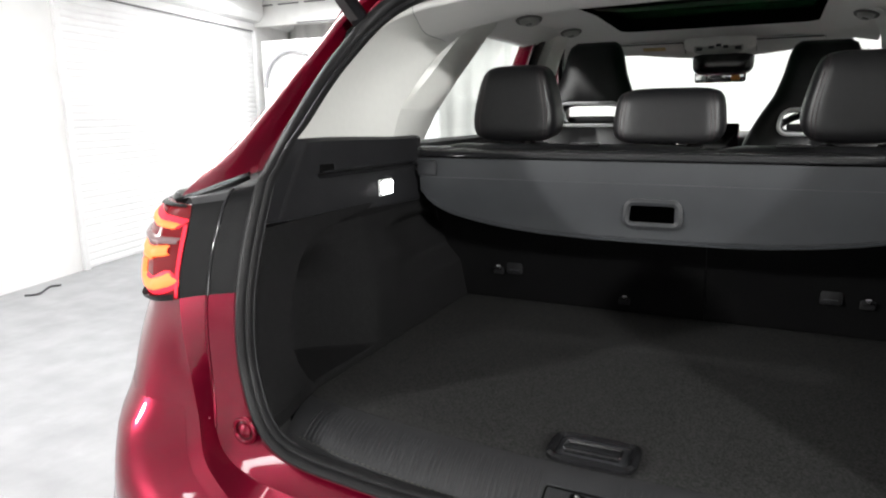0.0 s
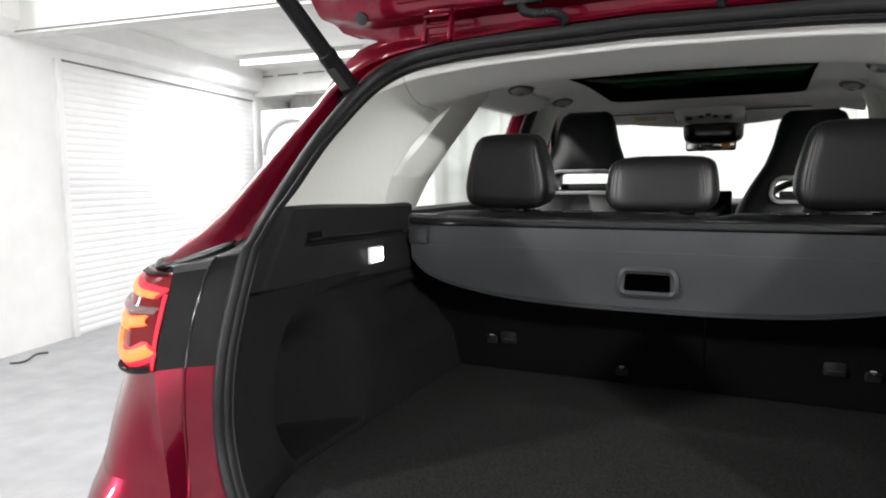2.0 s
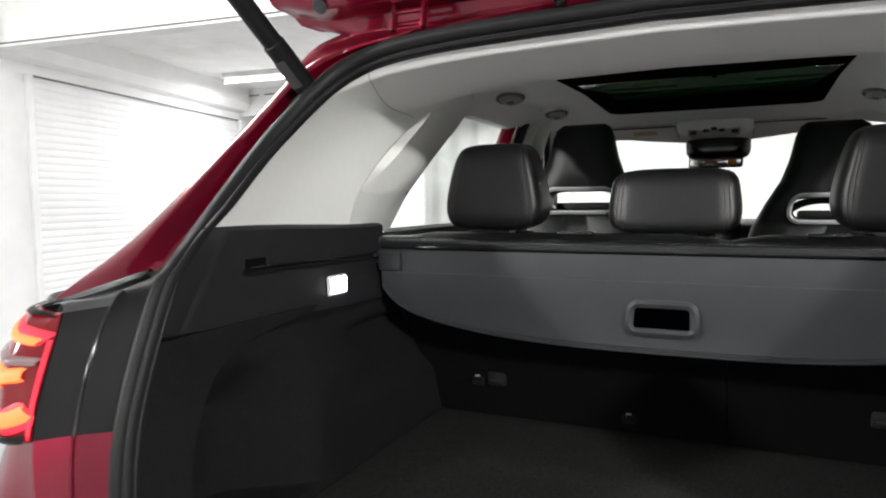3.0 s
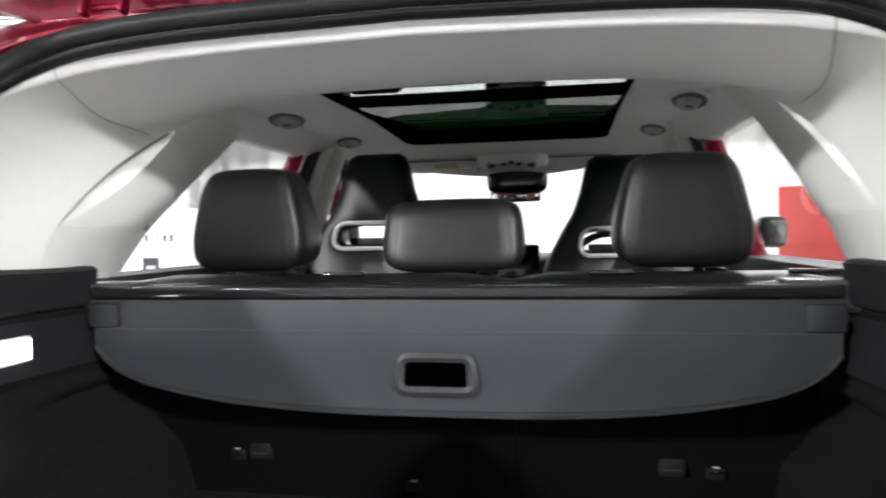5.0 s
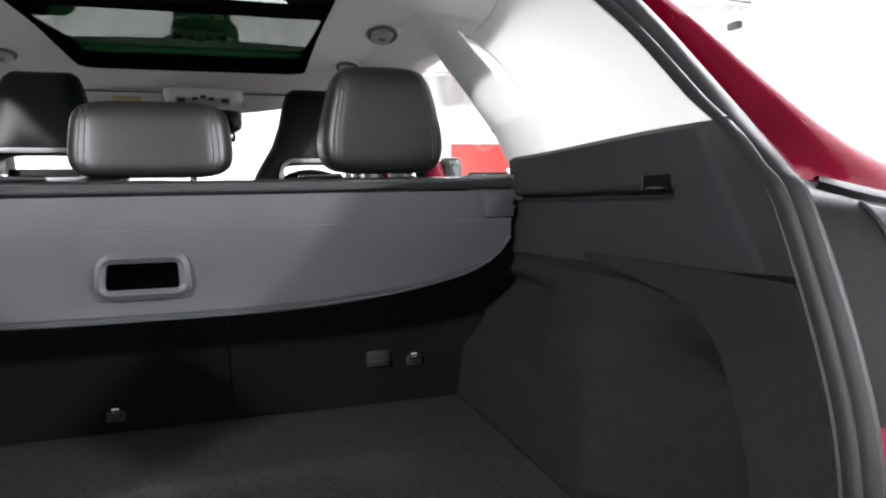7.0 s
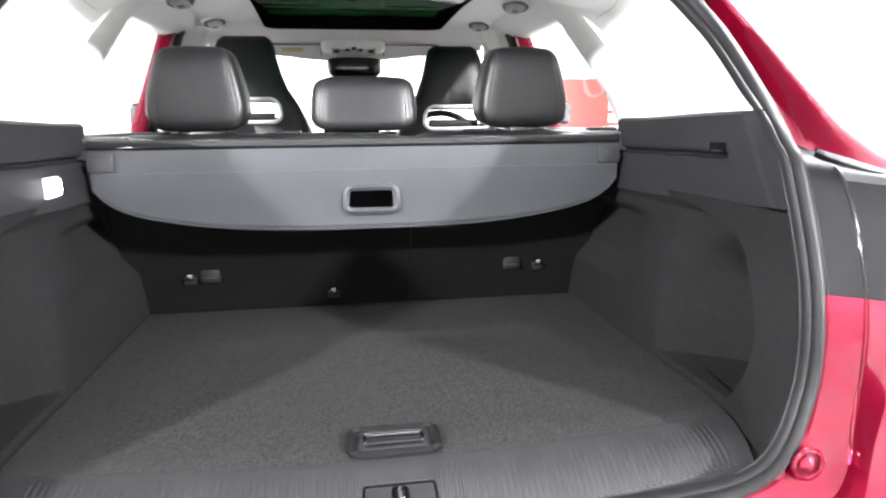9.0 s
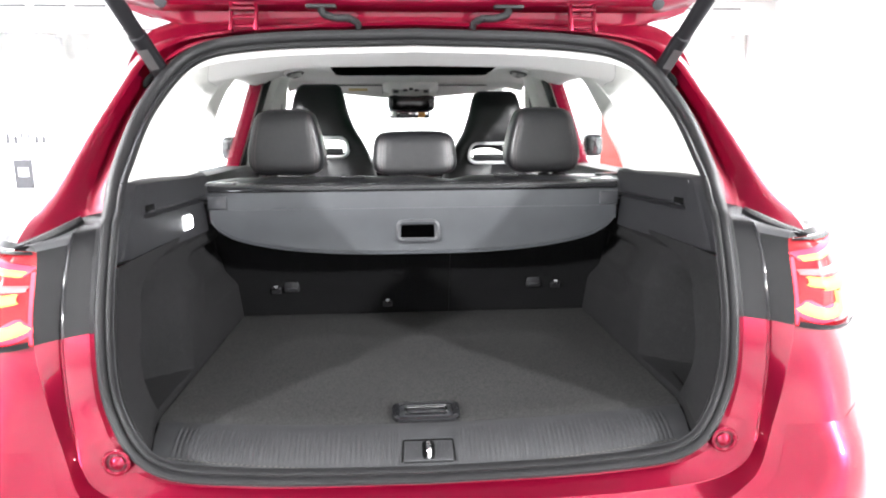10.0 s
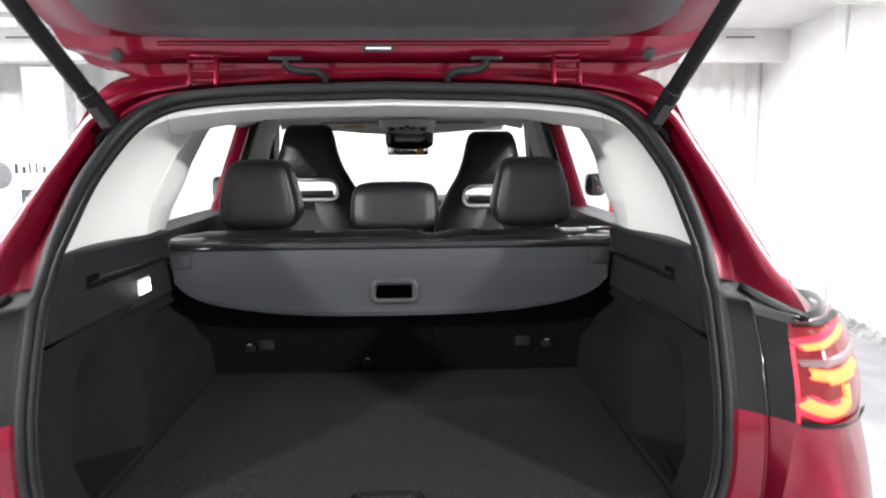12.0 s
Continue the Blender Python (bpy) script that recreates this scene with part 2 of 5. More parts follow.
def pillow(w, d, h, p=4.5, n=14, shape=None):
    """A rounded, stuffed block; shape bends its unit coordinates."""
    bm = bmesh.new()
    bmesh.ops.create_cube(bm, size=2.0)
    bmesh.ops.subdivide_edges(bm, edges=bm.edges[:], cuts=n, use_grid_fill=True)
    for v in bm.verts:
        c = v.co
        # spread the cuts towards the rims
        c = Vector([math.sin(q * math.pi / 2) * 0.5 + q * 0.5 for q in c])
        k = (abs(c.x) ** p + abs(c.y) ** p + abs(c.z) ** p) ** (1 / p)
        c = c / k
        if shape:
            c = shape(c)
        v.co = Vector((c.x * w / 2, c.y * d / 2, c.z * h / 2))
    return bm


def ring_frame(w, h, r, t, depth, bm=None, seg=5, shear=0.0):
    """A rounded rectangular frame in the xz plane, its rim t wide."""
    bm = bm or bmesh.new()

    def outline(ww, hh, rr):
        out = []
        for cx, cz, a0 in ((1, 1, 0), (-1, 1, 90), (-1, -1, 180), (1, -1, 270)):
            for i in range(seg + 1):
                a = radians(a0 + 90 * i / seg)
                x, z = cx * (ww / 2 - rr) + rr * math.cos(a), cz * (hh / 2 - rr) + rr * math.sin(a)
                out.append((x * (1 - shear * z / hh), z))
        return out
    o, i = outline(w, h, r), outline(w - 2 * t, h - 2 * t, max(0.001, r - t))
    m = outline(w - t, h - t, max(0.001, r - t / 2))
    rings = [[(x, 0, z) for x, z in o], [(x, -depth * 0.7, z) for x, z in o], [(x, -depth, z) for x, z in m],
             [(x, -depth * 0.7, z) for x, z in i], [(x, 0, z) for x, z in i]]
    return loft([r2 + [r2[0]] for r2 in rings], bm=bm)


def disc(r, depth, at, axis="y", n=20, bm=None, dome=0.0):
    bm = bm or bmesh.new()
    rings = []
    for rr, dd in ((r, 0), (r, depth * 0.8), (r * 0.85, depth), (r * 0.3, depth + dome), (0.0005, depth + dome)):
        rings.append([Vector((rr * math.cos(2 * math.pi * i / n), -dd, rr * math.sin(2 * math.pi * i / n))) for i in range(n + 1)])
    if axis == "x":
        rings = [[Vector((p.y, p.x, p.z)) for p in q] for q in rings]
    if axis == "z":
        rings = [[Vector((p.x, p.z, p.y)) for p in q] for q in rings]
    return loft([[p + Vector(at) for p in q] for q in rings], bm=bm)


# ---------------------------------------------------------------- the garage
def slab(name, pts, thick, mat, label="", up=(0, 0, 1)):
    """A flat plate with its visible face on pts, thickened away along -up."""
    bm = bmesh.new()
    top = [bm.verts.new(p) for p in pts]
    low = [bm.verts.new(Vector(p) - Vector(up) * thick) for p in pts]
    bm.faces.new(top)
    bm.faces.new(low[::-1])
    for i in range(len(pts)):
        j = (i + 1) % len(pts)
        bm.faces.new((top[i], low[i], low[j], top[j]))
    return tagged(part(name, bm, mat, None, label, smooth=False), kind="structure")


LOW, HIGH = 2.68, 3.1            # lower and higher ceiling
DROP = 2.40                      # underside of the near beam
FAR, BACK = 6.9, -5.5           # curtained end and closed end


def left_x(y):
    return -4.41 - 0.195 * y


def right_x(y):
    return 2.78 + 0.205 * y


slab("floor", [(-7, BACK, 0), (5, BACK, 0), (5, FAR + 0.3, 0), (-7, FAR + 0.3, 0)], 0.2, CONCRETE, "grey painted concrete garage floor with scuffs")
def beam_y(x):
    return 2.96 + .115 * x


slab("ceiling", [(-7, BACK, HIGH), (5, BACK, HIGH), (5, beam_y(5), HIGH), (-7, beam_y(-7), HIGH)], 0.2, CEIL, "white painted ceiling", (0, 0, -1))
slab("ceiling_soffit", [(-7, beam_y(-7) + .123, LOW), (5, beam_y(5) + .123, LOW), (5, FAR + 0.3, LOW), (-7, FAR + 0.3, LOW)], 0.2, CEIL, "lower white painted ceiling slab", (0, 0, -1))
slab("beam", [(-7, beam_y(-7), DROP), (5, beam_y(5), DROP), (5, beam_y(5), HIGH), (-7, beam_y(-7), HIGH)], 0.12, CEIL, "white painted downstand beam", (0, -1, 0))
slab("beam_far", [(-7, 5.9, 2.36), (5, 5.9, 2.36), (5, 5.9, LOW - .003), (-7, 5.9, LOW - .003)], 0.12, CEIL, "white painted beam with vent slots", (0, -1, 0))
tagged(part("trim_beam_edge", box((7.4, 0.012, 0.012), (-1.2, 5.892, 2.372), 0.002), GREY_INK, None, "thin dark joint along the beam's lower edge"), kind="structure")
for i in range(24):
    x = -5.4 + .385 * i
    tagged(part("trim_beam_slot", box((.30, 0.014, 0.016), (x, 5.894, 2.60), 0.002), GREY_INK, None, "dark vent slot in the beam"), kind="structure")
tagged(part("trim_beam_strip", box((9.0, 0.010, 0.008), (-1.0, beam_y(-1.0) - .006, DROP + .022), 0.002, m=pose(0, 0, 0, 0, 0, math.degrees(math.atan(.115)))), GREY_INK, None, "thin dark joint along the beam's lower edge"), kind="structure")

n_left = Vector((0.982, 0.19, 0)).normalized()
SH0, SH1, SHZ = 2.86, 5.86, 2.31


def left_plate(name, y0, y1, z0, z1, mat, label):
    pts = [(left_x(y0), y0, z0), (left_x(y1), y1, z0), (left_x(y1), y1, z1), (left_x(y0), y0, z1)]
    return slab(name, pts, 0.2, mat, label, n_left)


left_plate("wall_west", 1.4, SH0, 0, HIGH, WALL, "white painted side wall of the garage")
left_plate("wall_west_end", SH1, FAR, 0, HIGH, WALL, "white painted wall beside the roller shutter")
left_plate("wall_lintel", SH0, SH1, SHZ, HIGH, WALL, "white lintel over the roller shutter")
NOOK = 0.6
slab("wall_east", [(right_x(NOOK), NOOK, 0), (right_x(FAR), FAR, 0), (right_x(FAR), FAR, HIGH), (right_x(NOOK), NOOK, HIGH)], 0.2, WALL,
     "white painted rough side wall", (-1, 0.2, 0))
slab("wall_east_return", [(right_x(NOOK) + .2, NOOK, 0), (5, NOOK, 0), (5, NOOK, HIGH), (right_x(NOOK) + .2, NOOK, HIGH)], 0.2, WALL, "white painted return of the side wall", (0, -1, 0))
# unseen rear bay, made up; its pale walls bounce light onto the bumper
slab("wall_east_rear", [(4.8, BACK, 0), (4.8, NOOK, 0), (4.8, NOOK, HIGH), (4.8, BACK, HIGH)], 0.2, REAR_WALL, "plain pale unseen wall of the made-up rear bay", (-1, 0, 0))
slab("wall_west_rear", [(-5.4, BACK, 0), (-5.4, 1.4, 0), (-5.4, 1.4, HIGH), (-5.4, BACK, HIGH)], 0.2, REAR_WALL, "plain pale unseen wall of the made-up rear bay", (1, 0, 0))
slab("wall_west_return", [(-5.4, 1.4, 0), (left_x(1.4) - 0.2, 1.4, 0), (left_x(1.4) - 0.2, 1.4, HIGH), (-5.4, 1.4, HIGH)], 0.2, WALL, "white painted return of the side wall", (0, -1, 0))
slab("wall_south", [(-7, BACK, 0), (5, BACK, 0), (5, BACK, HIGH), (-7, BACK, HIGH)], 0.2, REAR_WALL, "plain pale unseen wall closing the garage", (0, 1, 0))
slab("wall_north", [(-7, FAR + 0.2, 0), (5, FAR + 0.2, 0), (5, FAR + 0.2, HIGH), (-7, FAR + 0.2, HIGH)], 0.2, WALL, "white end wall behind the curtain", (0, -1, 0))
# ledge along the side wall, over the shutter
bm = bmesh.new()
for y0, y1 in ((1.2, FAR),):
    a, b = Vector((left_x(y0), y0, 0)), Vector((left_x(y1), y1, 0))
    rings = []
    for dx, z in ((0.0, 2.40), (0.10, 2.42), (0.16, 2.50), (0.16, LOW)):
        rings.append([a + Vector((dx, 0, z)), b + Vector((dx, 0, z))])
    loft(rings, bm=bm)
tagged(part("trim_ledge", bm, WALL, None, "white rendered ledge along the top of the wall", smooth=False), kind="structure")

# roller shutter: curved slats in a frame
door = tagged(thing("door_1", "white roller shutter with horizontal slats, closed", "roller shutter"), kind="structure")
a, b = Vector((left_x(SH0), SH0, 0)), Vector((left_x(SH1), SH1, 0))
slat_h = 0.060
prof = [(-0.018, 0.0), (-0.013, 0.008), (-0.010, 0.024), (-0.011, 0.044), (-0.014, 0.056), (-0.018, slat_h)]
slat_bm = loft([[a + n_left * d + Vector((0, 0, z)), b + n_left * d + Vector((0, 0, z))] for d, z in prof])
first = part("slat", slat_bm, SHUTTER, door)
for i in range(1, int(SHZ / slat_h) + 1):
    o = new("slat", first.data)
    o.parent = door
    o.location = (0, 0, i * slat_h)
for y in (SH0 - 0.03, SH1 + 0.0):
    part("guide_rail", box((0.05, 0.05, SHZ), (left_x(y) + 0.02, y, SHZ / 2), 0.006), SHUTTER, door)

part("header_gap", box((.014, (b - a).length, .016), (0, 0, 0), .003), GREY_INK, door, "dark gap over the shutter").matrix_local = Matrix.Translation((a + b) / 2 + n_left * .006 + Vector((0, 0, SHZ - .004))) @ Matrix.Rotation(math.atan(.195), 4, "Z")
# curtain: soft folds on a rail
bm = bmesh.new()
cols = 620
rows = [[], []]
for i in range(cols + 1):
    x = lerp(left_x(FAR) + .06, 4.165, i / cols)
    d = 0.022 * math.sin(x * 30 + 2.2 * math.sin(x * 3.1)) + 0.012 * math.sin(x * 11.3)
    rows[0].append(Vector((x, FAR - 0.12 + d, 0.05)))
    rows[1].append(Vector((x, FAR - 0.12 + d * 0.7, 2.56)))
tagged(part("curtain", solid(loft(rows), 0.004), CURTAIN, None, "white pleated curtain hanging across the end of the garage"), category="curtain")
tagged(part("curtain_rail", tube([(left_x(FAR) + .06, FAR - 0.12, 2.57), (4.05, FAR - 0.12, 2.57)], 0.02), CEIL, None, "white curtain rail under the ceiling"), category="curtain rail")


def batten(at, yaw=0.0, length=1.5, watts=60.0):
    """A fluorescent batten under the ceiling, with its light; most are added fill."""
    ob = thing("ceiling_light", "white fluorescent batten with one lit tube under the ceiling; real on the left, added elsewhere", "ceiling light", group="ceiling lights")
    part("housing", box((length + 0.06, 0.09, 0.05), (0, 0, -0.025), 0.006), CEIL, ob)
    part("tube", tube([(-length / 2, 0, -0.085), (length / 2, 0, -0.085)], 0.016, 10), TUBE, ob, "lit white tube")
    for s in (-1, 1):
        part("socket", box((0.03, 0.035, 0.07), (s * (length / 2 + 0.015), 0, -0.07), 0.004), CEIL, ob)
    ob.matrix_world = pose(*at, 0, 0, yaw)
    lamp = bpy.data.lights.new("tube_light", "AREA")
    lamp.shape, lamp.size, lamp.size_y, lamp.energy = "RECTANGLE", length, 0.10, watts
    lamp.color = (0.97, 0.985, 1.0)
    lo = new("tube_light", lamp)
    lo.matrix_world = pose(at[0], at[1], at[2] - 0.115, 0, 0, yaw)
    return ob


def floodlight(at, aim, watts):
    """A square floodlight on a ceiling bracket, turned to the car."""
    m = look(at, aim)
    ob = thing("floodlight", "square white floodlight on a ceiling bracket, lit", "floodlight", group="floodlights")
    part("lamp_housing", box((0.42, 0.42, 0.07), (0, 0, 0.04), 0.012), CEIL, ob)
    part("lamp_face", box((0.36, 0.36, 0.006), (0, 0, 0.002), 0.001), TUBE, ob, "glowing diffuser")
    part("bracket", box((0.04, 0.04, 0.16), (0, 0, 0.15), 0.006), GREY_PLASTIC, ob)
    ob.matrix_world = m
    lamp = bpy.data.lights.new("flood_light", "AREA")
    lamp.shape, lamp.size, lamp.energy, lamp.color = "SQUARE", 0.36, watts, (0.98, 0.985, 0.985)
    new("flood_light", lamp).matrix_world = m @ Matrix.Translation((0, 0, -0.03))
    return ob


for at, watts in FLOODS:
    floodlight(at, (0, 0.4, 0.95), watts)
# added fill battens; only the last one, on the left, is real
for at, yaw, w in FILL_BATTENS:
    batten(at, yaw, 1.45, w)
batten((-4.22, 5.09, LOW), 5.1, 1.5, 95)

# made-up box on a post for a grey area on the far wall
grey_box = thing("grey_wall_box", "pale grey flat box on a post behind the display board", "cabinet", at=(-3.75, 6.05, 1.57))
part("grey_box_body", box((.42, .20, .76), (0, .06, .38), .006), PALE_GREY, grey_box)
part("grey_box_face", box((.40, .012, .74), (0, -.047, .38), .004), PALE_GREY, grey_box)
part("grey_box_post", box((.40, .12, 1.57), (0, .08, -.785), .004), WALL, grey_box, "white post under the grey box")
# sign board and arch on the far left, wall conduit and ceiling camera
sign = thing("sign_board", "white free-standing display board with dark marks and a small square panel", "sign board", at=(-3.90, 5.75, 0))
part("board", box((1.9, 0.05, 1.55), (0, 0, 0.80), 0.006), BOARD, sign)
for s in (-1, 1):
    part("foot", box((0.06, 0.4, 0.03), (s * 0.8, 0, 0.015), 0.005), GREY_PLASTIC, sign)
for i, (dx, h) in enumerate(((0.04, 0.10), (0.115, 0.07), (0.175, 0.11), (0.24, 0.11), (0.315, 0.07), (0.385, 0.07))):
    part("mark", box((0.034 if h < 0.11 else 0.018, 0.004, h), (dx - 0.075, -0.028, 1.255 + h / 2)), INK, sign, "plain dark bars in place of a brand name")
part("round_mark", disc(0.14, 0.004, (-0.22, -0.026, 1.24)), GREY_INK, sign)
part("line_mark", box((0.36, 0.004, 0.03), (0.14, -0.028, 1.19)), material("pale_print", (0.6, 0.6, 0.6), 0.5), sign)
part("square_mark", box((0.18, 0.004, 0.29), (0.08, -0.028, 0.95)), INK, sign)
part("square_mark_inner", box((0.10, 0.004, 0.09), (0.08, -0.031, 0.97)), STICKER, sign)
arch = thing("arch_sign", "grey half-round arch with small dark marks on the white wall", "sign", at=(-4.76, 5.6, 0))
part("arch_band", tube([(0.42 * math.cos(t), 0, 1.61 + 0.42 * math.sin(t)) for t in (math.pi * i / 24 for i in range(25))], 0.022, 6), ARCH_GREY, arch)
for i in range(4):
    part("mark", box((0.035, 0.004, 0.11), (0.02 + 0.07 * i, 0, 1.62 + 0.05 * i), m=pose(0, 0, 0, 0, -15, 0)), INK, arch)
part("panel", box((0.95, 0.03, 2.14), (0, 0.04, 1.08), 0.004), BOARD, arch)
ban = thing("banner", "red standing banner with a white vertical stripe of marks", "banner", at=(2.05, 4.6, 0))
part("sheet", box((0.62, 0.02, 1.55), (0, 0, 0.80), 0.004), BANNER, ban)
part("base", box((0.66, 0.2, 0.05), (0, 0, 0.03), 0.01), GREY_PLASTIC, ban)
for i in range(7):
    part("mark", box((0.10, 0.004, 0.07), (0.2, -0.013, 0.75 + 0.1 * i)), BOARD, ban)
cam_mount = thing("ceiling_camera", "small black ceiling camera on a white bracket", "camera", at=(3.38, 3.40, DROP))
part("bracket", box((0.03, 0.03, 0.10), (0, 0, -0.05), 0.005), CEIL, cam_mount)
part("camera_body", box((0.05, 0.10, 0.05), (0, 0, -0.122), 0.010), INK, cam_mount)
tagged(part("trim_post", box((0.05, 0.16, HIGH), (right_x(4.6) - 0.02, 4.6, HIGH / 2), 0.008), WALL, None, "white painted post against the side wall"), kind="structure")

# rough plaster foot of the side wall
bm = bmesh.new()
rnd = random.Random(5)
rings = []
for i in range(140):
    y = lerp(NOOK, FAR - 0.2, i / 139)
    h, d = 0.05 + 0.05 * rnd.random(), 0.012 + 0.03 * rnd.random()
    x = right_x(y)
    rings.append([Vector((x - d - 0.03, y, 0.0)), Vector((x - d, y, h * 0.6)), Vector((x - 0.004, y, h)), Vector((x + 0.02, y, h + 0.01))])
loft(rings, bm=bm)
tagged(part("baseboard", bm, PLASTER, None, "rough stained plaster foot along the white side wall"), kind="structure")

# unidentified dark floor mark, made as a thin bent tube
tagged(part("floor_mark", tube(catmull([(-4.61, 2.07, .008), (-4.56, 2.15, .008), (-4.68, 2.31, .008), (-4.64, 2.38, .008)], 5), .008, 6), INK, None, "short dark bent mark raised on the garage floor"), category="cable")


# ---------------------------------------------------------------- the car
car = thing("car", "dark red sport utility car with its tailgate open", "car")

K = 8
# control stations run from under the loading sill, up the right side, to the top of the opening
RING_A = catmull([(0, .01, .678), (.34, .01, .688), (.525, .008, .722), (.606, .03, .83), (.622, .05, .985), (.625, .118, 1.16), (.629, .160, 1.205),
                  (.646, .265, 1.285), (.630, .410, 1.425), (.550, .510, 1.545), (.38, .526, 1.584), (0, .530, 1.597)], K)
RING_B = catmull([(0, -.03, .655), (.40, -.03, .662), (.61, -.02, .70), (.662, .01, .81), (.672, .024, .985), (.672, .090, 1.15), (.682, .185, 1.192),
                  (.698, .285, 1.285), (.670, .430, 1.432), (.607, .534, 1.558), (.40, .558, 1.60), (0, .562, 1.613)], K)
RING_C = catmull([(0, -.09, .600), (.42, -.085, .615), (.605, -.065, .69), (.665, -.030, .79), (.703, -.012, .985), (.710, .044, 1.145), (.752, .060, 1.157),
                  (.760, .235, 1.255), (.724, .44, 1.435), (.655, .56, 1.570), (.42, .60, 1.620), (0, .61, 1.640)], K)
RING_D = catmull([(0, -.16, .560), (.46, -.15, .580), (.73, -.115, .645), (.785, -.050, .805), (.800, .016, .970), (.790, .074, 1.15), (.797, .132, 1.160),
                  (.774, .295, 1.255), (.735, .52, 1.45), (.655, .62, 1.590), (.42, .68, 1.635), (0, .69, 1.652)], K)
RING_E = catmull([(0, -.19, .40), (.56, -.17, .42), (.82, -.08, .55), (.885, .03, .80), (.898, .12, .960), (.885, .22, 1.14), (.855, .33, 1.156),
                  (.788, .50, 1.240), (.745, .70, 1.45), (.665, .80, 1.605), (.42, .85, 1.650), (0, .86, 1.668)], K)
LAMP0, LAMP1, PILLAR = 4 * K, 5 * K, 6 * K


def full(ring):
    return ring + [flip(p) for p in ring[-2:0:-1]]


def both(name, rings, mat, parent=car, label="", thick=0.0):
    """The same strip on the right and, mirrored, on the left."""
    obs = []
    for side in (1, -1):
        bm = loft([[p if side > 0 else flip(p) for p in r] for r in rings])
        if thick:
            solid(bm, thick)
        obs.append(part(name, bm, mat, parent, label))
    return obs


def offset_ring(ring, out, dy):
    """The ring moved in its own plane, out from the opening, and back by dy."""
    n = len(ring)
    res = []
    for i, p in enumerate(ring):
        a = ring[i - 1] if i else flip(ring[1])
        b = ring[i + 1] if i < n - 1 else flip(ring[-2])
        t = (b - a).normalized()
        nrm = Vector((t.z, 0, -t.x)).normalized()
        res.append(p + nrm * out + Vector((0, dy, 0)))
    return res


# body shell round the opening
def across(stations, k):
    """Smooth rings through the given ones, station by station."""
    cols = [catmull(c, k) for c in zip(*stations)]
    return [list(r) for r in zip(*cols)]


flange = [RING_A, [lerp(a, b, .3) + Vector((0, .012, 0)) for a, b in zip(RING_A, RING_B)], [lerp(a, b, .85) + Vector((0, .004, 0)) for a, b in zip(RING_A, RING_B)], RING_B]
step = [RING_B, [lerp(b, c, .10) + Vector((0, .004, 0)) for b, c in zip(RING_B, RING_C)], [lerp(b, c, .9) for b, c in zip(RING_B, RING_C)], RING_C]
low1 = [Vector((p.x * 1.01, p.y, min(p.z, .62) - .10)) for p in RING_E]
low2 = [Vector((p.x * .98, p.y + .06, min(p.z, .62) - .27)) for p in RING_E]
skin = across([RING_C, RING_D, RING_E], 6)
skin_low = across([RING_C, RING_D, RING_E, low1, low2], 5)


def rib_ring(t, dy):
    """A ring between the seal and the outer edge; at the pillar's foot it runs over the shoulder plate's crease."""
    res = []
    for i, (a, b, c) in enumerate(zip(RING_A, RING_B, RING_C)):
        w = 1 - smoothstep(i, PILLAR, PILLAR + 9)
        bent = lerp(a, b, t / .45) if t < .45 else lerp(b, c, (t - .45) / .55)
        res.append(lerp(lerp(a, c, t) + Vector((0, dy, 0)), bent, w))
    return res


pillar = [RING_A, rib_ring(.10, .012), rib_ring(.28, .022), rib_ring(.36, .050), rib_ring(.46, .052), rib_ring(.54, .018), rib_ring(.62, -.006), rib_ring(.74, -.014), rib_ring(.90, -.012), RING_C]
for side in (1, -1):
    g = (lambda p: p) if side > 0 else flip
    def piece(name, rings, i0, i1, mat, label="", angle=40):
        return part(name, loft([[g(p) for p in r[i0:i1]] for r in rings]), mat, car, label, angle=angle)
    piece("rear_flange", flange, 0, LAMP0 + 1, RED, "dark red inner body flange")
    piece("rear_step", step, 0, LAMP0 + 1, RED)
    piece("rear_body", skin_low, 0, LAMP0 + 1, RED, "dark red metallic rear body panel and bumper")
    top = 3 * K + 1
    cover = []
    for n, r in enumerate(skin_low[1:]):
        ramp = smoothstep(n, 0, 3)
        cover.append([p + Vector((.010 * smoothstep(p.x, .3, .8), -.012, .004)) * ramp * (1 - smoothstep(k, top - 4, top - 1)) + Vector((0, -.001, 0)) for k, p in enumerate(r[:top])])
    piece("bumper_cover", cover, 0, None, RED, "dark red bumper cover with a soft shoulder", 30)
    piece("lamp_surround", flange, LAMP0, PILLAR + 1, OUTER_PLASTIC, "black plastic panel beside the tail lamp")
    piece("lamp_step", step, LAMP0, LAMP1 + 1, OUTER_PLASTIC)
    piece("shoulder_plate", step, LAMP1, PILLAR + 1, SHOULDER, "smooth black shoulder plate over the tail lamp")
    piece("rear_pillar", pillar, PILLAR, None, RED, "dark red rear roof pillar with a rain channel", 50)
    piece("pillar_side", skin, PILLAR, None, RED)
    piece("shoulder_panel", skin, LAMP1, PILLAR + 1, SATIN_BLACK, "satin black quarter trim")
    part("panel_edge", tube([g(p) + Vector((0, -.001, 0)) for p in RING_B[2 * K + 4:LAMP0 + 1]], .0028, 6), RED, car)
    part("panel_edge", tube([g(p) + Vector((0, -.001, 0)) for p in RING_B[LAMP0:LAMP1 + 3]], .0028, 6), SATIN_BLACK, car)

